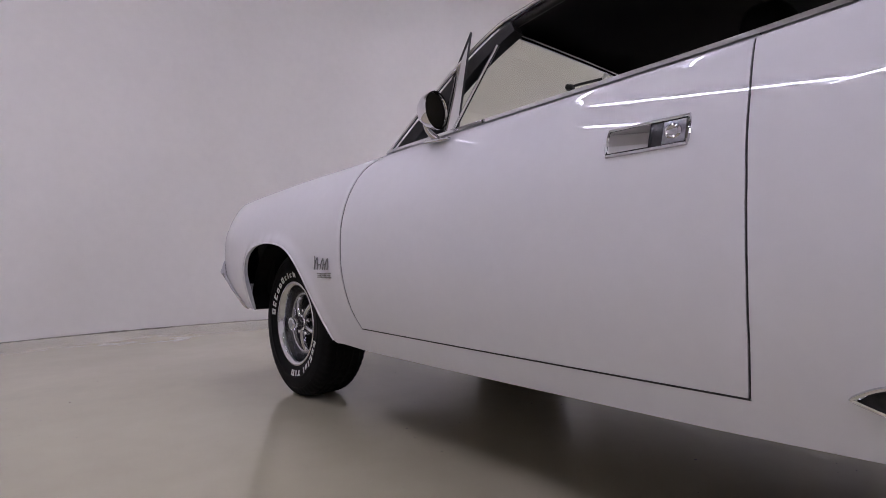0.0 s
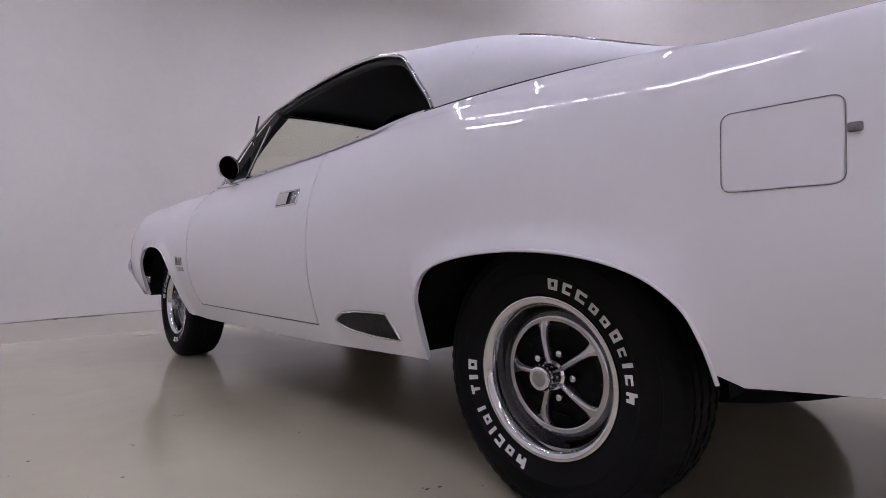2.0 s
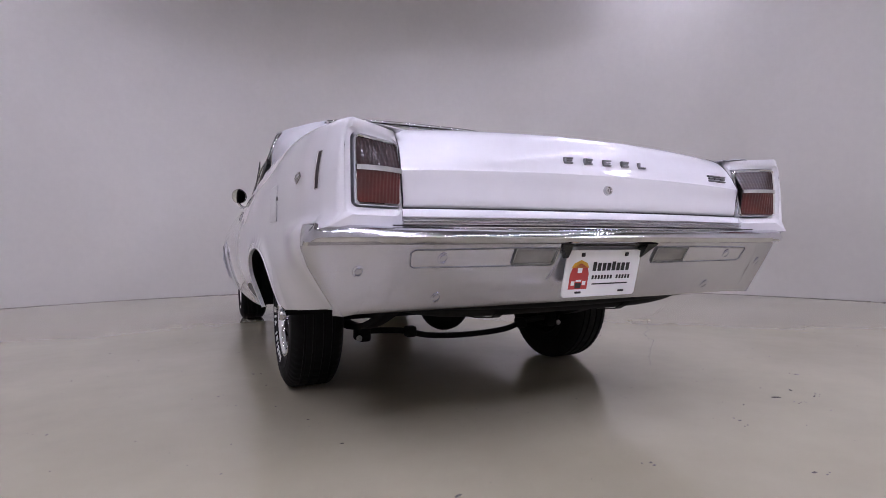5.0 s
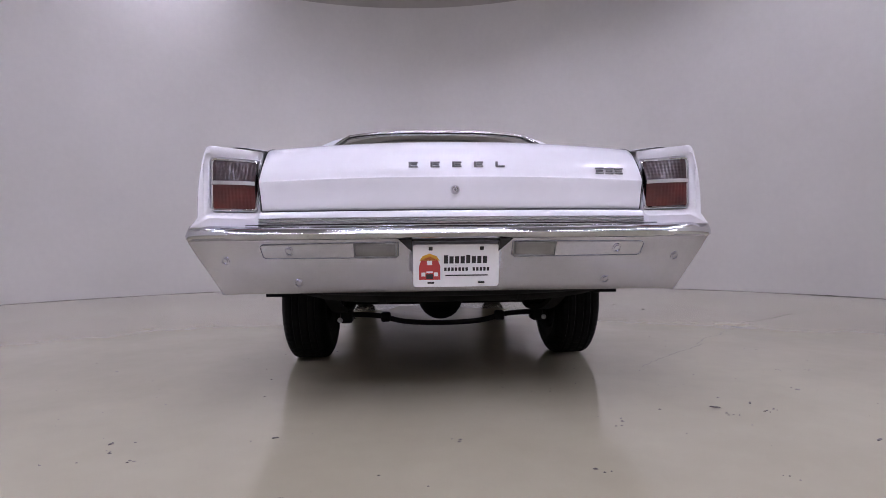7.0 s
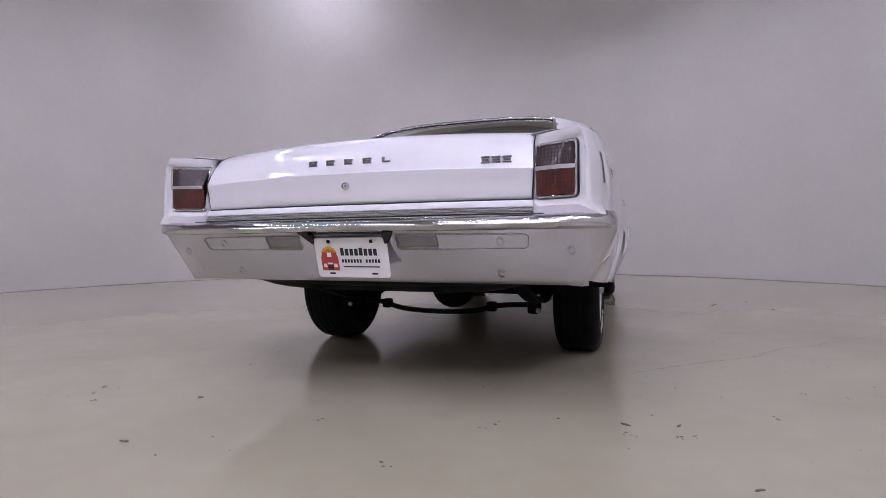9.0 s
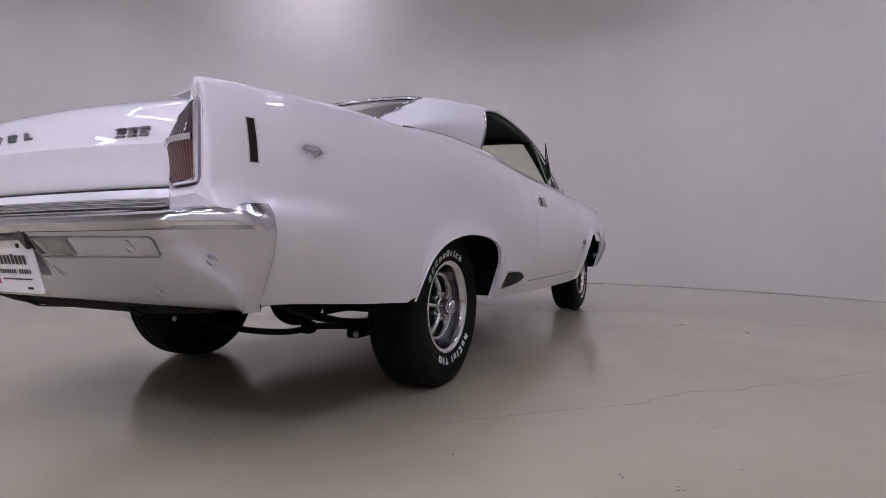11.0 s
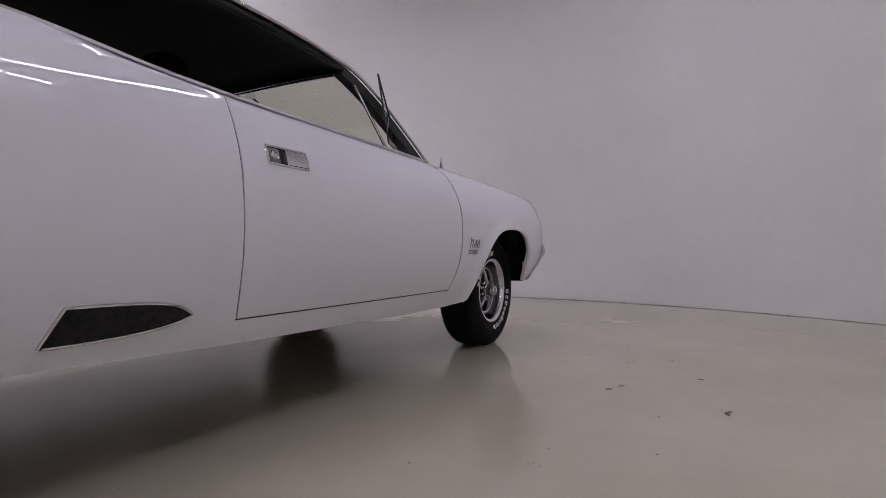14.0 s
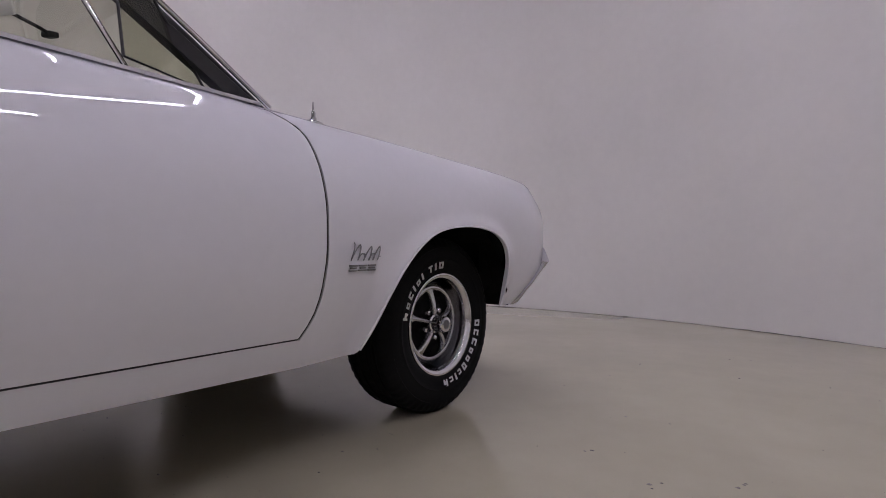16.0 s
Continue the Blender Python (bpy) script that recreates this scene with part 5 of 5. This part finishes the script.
# ---- running gear ----
def build_running_gear():
    bm = bmesh.new()
    sweep(bm, [(-0.62, 0, 0.33), (0.62, 0, 0.33)], disc_section(0.042, 14))
    c = bmesh.ops.create_uvsphere(bm, u_segments=20, v_segments=12, radius=0.13)
    for v in c["verts"]:
        v.co = Vector((v.co.x * 1.0, v.co.y * 1.05, v.co.z + 0.33))
    part("rear_axle", bm, black, car, "black live rear axle")
    bm = bmesh.new()
    sweep(bm, smooth_curve([(-0.50, -0.22, 0.26), (-0.34, -0.26, 0.255), (-0.2, -0.28, 0.225), (0.0, -0.28, 0.215), (0.2, -0.28, 0.225), (0.34, -0.26, 0.255), (0.50, -0.22, 0.26)], 5), disc_section(0.014, 10))
    for s in (1, -1):
        box(bm, s * 0.30, -0.275, 0.25, 0.05, 0.05, 0.05, 0.01)
        box(bm, s * 0.51, -0.21, 0.25, 0.06, 0.10, 0.07, 0.012)
    part("anti_roll_bar", bm, black, car, "black anti-roll bar")
    for s in (1, -1):
        bm = bmesh.new()
        sweep(bm, smooth_curve([(s * 0.52, -0.75, 0.43), (s * 0.53, -0.4, 0.31), (s * 0.53, 0, 0.27), (s * 0.53, 0.25, 0.335), (s * 0.53, 0.56, 0.405)], 5), [(-0.03, -0.012), (0.03, -0.012), (0.03, 0.012), (-0.03, 0.012)])
        part("trailing_arm", bm, black, car)
        bm = bmesh.new()
        lathe(bm, [(0.0, 0.0), (0.006, 0.004), (0.006, 0.012), (0.0, 0.014)], (0, 0, 0), 1, 14)
        b = part("shackle_bolt", bm, grey_steel, car)
        b.matrix_basis = pose(s * 0.54, -0.27, 0.235, 0, 0, -90)
        bm = bmesh.new()
        sweep(bm, smooth_curve([(s * 0.33, 1.6, 0.315), (s * 0.36, 0.7, 0.32), (s * 0.40, 0.25, 0.345), (s * 0.40, -0.1, 0.38), (s * 0.42, -0.4, 0.42), (s * 0.42, -0.85, 0.46)], 5), disc_section(0.025, 10))
        part("exhaust_pipe", bm, grey_steel, car, "dull steel exhaust pipe")
    bm = bmesh.new()
    rows = []
    for y, low in ((-1.045, 0.445), (-1.03, 0.418), (-0.99, 0.395), (-0.90, 0.384), (-0.60, 0.378), (-0.50, 0.39), (-0.46, 0.43)):
        rows.append([(x, y, low + 0.035 * abs(x / 0.58) ** 5 + h) for x, h in [(-0.60, 0.06)] + [(q, 0.0) for q in np.linspace(-0.58, 0.58, 17)] + [(0.60, 0.06)]])
    grid(bm, rows)
    tank = part("fuel_tank", bm, black, car, "dusty black fuel tank under the boot")
    for x in (-0.27, 0.27):
        bm = bmesh.new()
        sweep(bm, [(x, -1.05, 0.44), (x, -1.032, 0.412), (x, -0.99, 0.390), (x, -0.90, 0.379), (x, -0.60, 0.373), (x, -0.48, 0.40)], [(-0.016, -0.002), (0.016, -0.002), (0.016, 0.002), (-0.016, 0.002)])
        part("tank_strap", bm, black, tank)
    bm = bmesh.new()
    grid(bm, [[(x, -1.10 + 0.03 * (x / 0.78) ** 2 + 0.06 * k / 4, 0.447 - 0.028 * math.sin(k / 4 * 2.2) * (1 - (x / 0.72) ** 2)) for x in np.linspace(-0.70, 0.70, 13)] for k in range(5)])
    part("rear_valance", bm, black, car)
    # front bumper: a blade with a sharp lip, its ends lying against the slanting fender edges
    bm = bmesh.new()
    rows = []
    for z, out in ((0.628, -0.012), (0.612, 0.004), (0.590, 0.022), (0.572, 0.040), (0.562, 0.042), (0.550, 0.030), (0.525, 0.016), (0.47, 0.010), (0.41, 0.008), (0.386, 0.004), (0.380, -0.02)):
        yn, xs = Y_NOSE - nose_back(z), side_x(Y_NOSE - nose_back(z) - 0.01, z)
        half = smooth_curve([(0.0, yn + 0.17 + out), (0.5, yn + 0.16 + out), (0.78, yn + 0.11 + out), (0.89, yn + 0.055 + out), (xs + 0.003 + 0.3 * out, yn + 0.012 + 0.8 * out), (xs + 0.003 + 0.1 * out, yn - 0.014)], 5)
        rows.append([(-x, y, z) for x, y in reversed(half[1:])] + [(x, y, z) for x, y in half])
    grid(bm, rows)
    part("front_bumper", bm, worn_chrome, car, "chrome wrap-round front bumper")


build_running_gear()


# ---- glasshouse details: side glass, open vents, mirrors, aerial, cabin ----
def build_details():
    for sign, quarter, door in SIDES:
        # vent window swung open
        bm = bmesh.new()
        out = 0.0 if sign > 0 else -0.035
        top, rear, front = Vector((sign * (0.785 + out), 1.765, 1.335)), Vector((sign * (0.832 + out), 1.775, 1.035)), Vector((sign * 0.735, 2.005, 1.035))
        bm.faces.new([bm.verts.new(p) for p in (top, rear, front)])
        v = part("vent_window", bm, glass, door, "small triangular vent window standing open")
        v.visible_shadow = False
        bm = bmesh.new()
        sweep(bm, [top, rear, front], disc_section(0.0038, 8), up=(sign, 0.2, 0), closed=True)
        part("vent_frame", bm, trim_black, v)
        # bright division bar
        bm = bmesh.new()
        sweep(bm, [(sign * 0.812, 1.80, 1.0), (sign * 0.735, 1.665, 1.268)], disc_section(0.006, 8), up=(sign, 0, 0))
        part("division_bar", bm, chrome, door)
    # door mirror on the driver's side
    bm = bmesh.new()
    c = Vector((-0.908, 1.765, 1.066))
    prof = [(-0.045, 0.0), (-0.043, 0.020), (-0.032, 0.042), (-0.012, 0.056), (0.012, 0.062), (0.020, 0.062), (0.020, 0.056), (0.016, 0.055)]
    rows = []
    for i in range(28):
        a = 2 * math.pi * i / 28
        rows.append([(r * math.cos(a), -o, r * math.sin(a)) for o, r in prof])
    grid(bm, rows, close_u=True)
    mirror = part("door_mirror", bm, chrome, car, "round chrome door mirror on a short stalk")
    mirror.matrix_basis = Matrix.Translation(c - Vector((0, 0, 0.006))) @ pose(0, 0, 0, 0, 0, 13) @ Matrix.Diagonal((0.9, 0.9, 0.9, 1))
    bm = bmesh.new()
    bm.faces.new([bm.verts.new((0.055 * math.cos(2 * math.pi * i / 28), -0.015, 0.055 * math.sin(2 * math.pi * i / 28))) for i in range(28)])
    part("mirror_glass", bm, mirror_silver, mirror, smooth=False)
    bm = bmesh.new()
    sweep(bm, smooth_curve([(0.0, 0.03, -0.03), (0.012, 0.025, -0.06), (0.03, 0.0, -0.088)], 4), disc_section(0.011, 8))
    box(bm, 0.032, 0.0, -0.092, 0.035, 0.10, 0.012, 0.004)
    part("mirror_stalk", bm, chrome, mirror)
    # aerial base on the passenger fender
    bm = bmesh.new()
    rows = []
    for i in range(20):
        a = 2 * math.pi * i / 20
        rows.append([(0.018 * q * math.cos(a), 0.035 * q * math.sin(a), h) for q, h in ((1.0, -0.004), (1.0, 0.004), (0.8, 0.008), (0.3, 0.012), (0.0, 0.012))])
    grid(bm, rows, close_u=True)
    lat = [(0.009, 0.010), (0.010, 0.016), (0.007, 0.022), (0.007, 0.034), (0.003, 0.040), (0.002, 0.064), (0.0, 0.066)]
    grid(bm, [[(r * math.cos(2 * math.pi * i / 14), r * math.sin(2 * math.pi * i / 14), h) for r, h in lat] for i in range(14)], close_u=True)
    aerial = part("aerial_base", bm, chrome, car, "chrome aerial base with its mast removed")
    aerial.matrix_basis = pose(0.795, 2.305, 0.996, 1.5, 0, 0)
    # inside mirror, its bright reflection put in as a white block
    bm = bmesh.new()
    box(bm, 0, 0, 0, 0.06, 0.012, 0.044, 0.005)
    im = part("inside_mirror", bm, plate_white, car, "inside mirror in white for its bright reflection, on a dark stalk")
    im.matrix_basis = pose(0, 1.765, 1.368, 10, 0, 25)
    bm = bmesh.new()
    sweep(bm, [(0, 0.01, -0.01), (0, 0.10, -0.035), (0, 0.135, -0.048)], disc_section(0.006, 8))
    box(bm, 0, 0.135, -0.050, 0.04, 0.035, 0.02, 0.005)
    part("mirror_arm", bm, trim_black, im)
    # cabin: seats, dashboard, shelf, wheel, door linings
    bm = bmesh.new()
    grid(bm, [[(x, y, z) for x in (-0.70, 0.70)] for y, z in ((2.10, 0.975), (1.80, 0.96), (1.74, 0.92), (1.78, 0.72), (1.95, 0.45))])
    part("dashboard", bm, cabin_black, car, "black dashboard")
    bm = bmesh.new()
    grid(bm, [[(x, y, z) for x in (-0.74, 0.74)] for y, z in ((-0.55, 0.96), (-0.10, 0.965), (0.10, 0.965), (0.22, 0.92))])
    part("parcel_shelf", bm, cabin_black, car)
    def bench(name, y0, zback):
        bm = bmesh.new()
        prof = smooth_curve([(y0 + 0.55, 0.42), (y0 + 0.55, 0.54), (y0 + 0.45, 0.57), (y0 + 0.12, 0.54), (y0 + 0.03, 0.70), (y0 - 0.04, zback - 0.04), (y0 - 0.08, zback), (y0 - 0.13, zback - 0.03), (y0 - 0.10, 0.45)], 4)
        grid(bm, [[(x, p[0], p[1] - 0.03 * abs(x / 0.68) ** 4) for p in prof] for x in np.linspace(-0.68, 0.68, 15)])
        return part(name, bm, cabin_black, car, "black vinyl bench seat")
    bench("front_seat", 1.12, 0.955)
    bench("rear_seat", 0.34, 0.94)
    for s in (1, -1):
        bm = bmesh.new()
        c = bmesh.ops.create_uvsphere(bm, u_segments=24, v_segments=14, radius=1.0)
        for v in c["verts"]:
            p = v.co
            sx, sy, sz = [math.copysign(abs(q) ** 0.75, q) for q in p]
            v.co = Vector((s * 0.38 + 0.14 * sx, 1.04 + 0.065 * sy, 1.14 + 0.115 * sz))
        part("head_restraint", bm, cabin_black, car, "rounded black head restraint")
        bm = bmesh.new()
        grid(bm, [[(s * 0.795, y, z) for y in (0.42, 2.05)] for z in (0.40, 0.985)])
        part("door_lining", bm, cabin_black, car)
    bm = bmesh.new()
    c0 = Vector((-0.37, 1.66, 0.90))
    tilt = Matrix.Rotation(radians(62), 3, "X")
    ringp = [c0 + tilt @ Vector((0.195 * math.cos(2 * math.pi * k / 36), 0.195 * math.sin(2 * math.pi * k / 36), 0)) for k in range(36)]
    sweep(bm, ringp, disc_section(0.011, 8), up=(0, 1, 0.3), closed=True)
    sweep(bm, [ringp[0], c0, ringp[18]], disc_section(0.010, 6))
    sweep(bm, [c0, c0 + Vector((0, 0.25, -0.12))], disc_section(0.025, 10))
    part("steering_wheel", bm, cabin_black, car, "thin black steering wheel")


build_details()


# ---- floor crack and debris ----
def build_floor_marks():
    rnd = random.Random(4)
    line = smooth_curve([(0.98, -0.47, 0), (1.22, -0.24, 0), (1.58, 0.07, 0), (1.63, 0.15, 0), (1.75, 0.31, 0), (1.94, 0.44, 0), (2.01, 0.54, 0), (2.17, 0.67, 0), (2.40, 0.92, 0), (2.49, 1.01, 0), (2.75, 1.14, 0), (3.2, 1.45, 0)], 14)
    bm = bmesh.new()
    left, right = [], []
    for i, p in enumerate(line):
        d = np.array(line[min(i + 1, len(line) - 1)]) - np.array(line[max(i - 1, 0)])
        d = d / (np.linalg.norm(d) + 1e-9)
        w = 0.0010 + 0.0016 * rnd.random()
        j = 0.016 * (rnd.random() - 0.5)
        if i < 30:
            w *= 0.5 + 0.5 * (i / 30)
        side = np.array((-d[1], d[0], 0))
        left.append(tuple(p + side * (w + j) + np.array((0, 0, 0.0012))))
        right.append(tuple(p + side * (j - w) + np.array((0, 0, 0.0012))))
    grid(bm, [left, right])
    tagged(new("floor_crack", finish(bm, "floor_crack", crack_dirt, False)), "thin dark wandering crack in the painted floor", "crack", kind="structure")
    # chips and grit
    spots = [(-1.06, -1.42), (-0.96, -1.50), (1.15, -1.19), (0.57, -1.24), (0.99, -1.24), (0.81, -1.73), (-1.66, -0.31), (1.11, -1.21), (0.96, -1.24), (0.34, -1.67), (-0.01, -1.41), (1.59, -0.60), (1.43, -0.96), (0.56, -1.29), (1.64, 2.74), (1.83, 2.88), (1.43, 2.85), (1.65, 4.13), (1.18, 4.15), (0.84, 2.58), (1.68, 2.20), (1.58, 2.51), (2.10, 2.03), (1.89, 1.85), (1.11, 1.91), (1.63, 1.28), (-0.71, 1.17), (-1.43, 1.27), (-0.96, 0.98), (-1.21, 1.50), (-0.83, 1.33), (-1.26, 0.56), (-0.92, 0.31), (1.73, -0.62)]
    for k in range(800):
        a, r = rnd.uniform(0, 2 * math.pi), 1.2 + 3.6 * rnd.random()
        spots.append((r * math.cos(a), 0.6 + r * math.sin(a) * 1.05))
    for k in range(160):
        spots.append((rnd.uniform(-0.9, 1.0), rnd.uniform(-0.9, 2.7)))
    for k in range(260):
        a, r = rnd.uniform(0, 2 * math.pi), ROOM_R - 0.02 - abs(rnd.gauss(0, 0.06))
        spots.append((ROOM_C[0] + r * math.cos(a), ROOM_C[1] + r * math.sin(a)))
    bm = bmesh.new()
    for n, (x, y) in enumerate(spots):
        size = rnd.uniform(0.006, 0.014) if n < 34 else rnd.choice((0.002, 0.003, 0.004, 0.005, 0.009))
        for _ in range(3 if n < 34 else 1):
            ox, oy = x + rnd.gauss(0, size * 1.2), y + rnd.gauss(0, size * 1.2)
            m = rnd.randint(4, 6)
            a0 = rnd.uniform(0, 6.28)
            s2 = size * rnd.uniform(0.35, 0.8)
            ring = [bm.verts.new((ox + s2 * rnd.uniform(0.5, 1.2) * math.cos(a0 + 6.283 * q / m), oy + s2 * rnd.uniform(0.3, 0.8) * math.sin(a0 + 6.283 * q / m), 0.001)) for q in range(m)]
            tip = bm.verts.new((ox, oy, 0.0015 + s2 * 0.35))
            for q in range(m):
                bm.faces.new((ring[q], ring[(q + 1) % m], tip))
    tagged(new("floor_grit", finish(bm, "floor_grit", chip_grey, False)), "scattered dark paint chips and grit on the floor", "grit", kind="stuff")

    # curled flakes of floor paint
    for x, y, w, turn in ((-0.59, -1.34, 0.026, 20), (-0.47, -1.76, 0.034, 5), (1.12, -1.11, 0.026, 60), (1.26, -1.51, 0.034, 35), (1.99, 2.50, 0.026, 10), (1.70, 2.23, 0.030, 40), (1.66, 2.15, 0.034, 25), (0.96, -1.15, 0.036, 150), (-1.09, -1.35, 0.022, 80), (2.09, 2.00, 0.030, 120), (-0.74, 6.085, 0.17, 4), (-0.86, 6.09, 0.08, -8)):
        bm = bmesh.new()
        rim = []
        for k in range(9):
            a = 2 * math.pi * k / 9
            rim.append((w * 0.5 * math.cos(a) * rnd.uniform(0.7, 1.1), w * 0.17 * math.sin(a) * rnd.uniform(0.6, 1.2)))
        rows = []
        for q, h in ((1.0, 0.0), (1.0, 0.0014), (0.6, 0.0028), (0.05, 0.0024)):
            rows.append([(px * q, py * q, h + (0.004 * (px / w) ** 2 + 0.0004 if h else 0.0)) for px, py in rim])
        grid(bm, rows, close_v=True)
        ob = tagged(new("paint_flake", finish(bm, "paint_flake", chip_grey, False)), "small curled grey flake of floor paint", "paint flake", "flakes on the floor")
        ob.matrix_basis = pose(x, y, 0.0006, 0, 0, turn)


build_floor_marks()
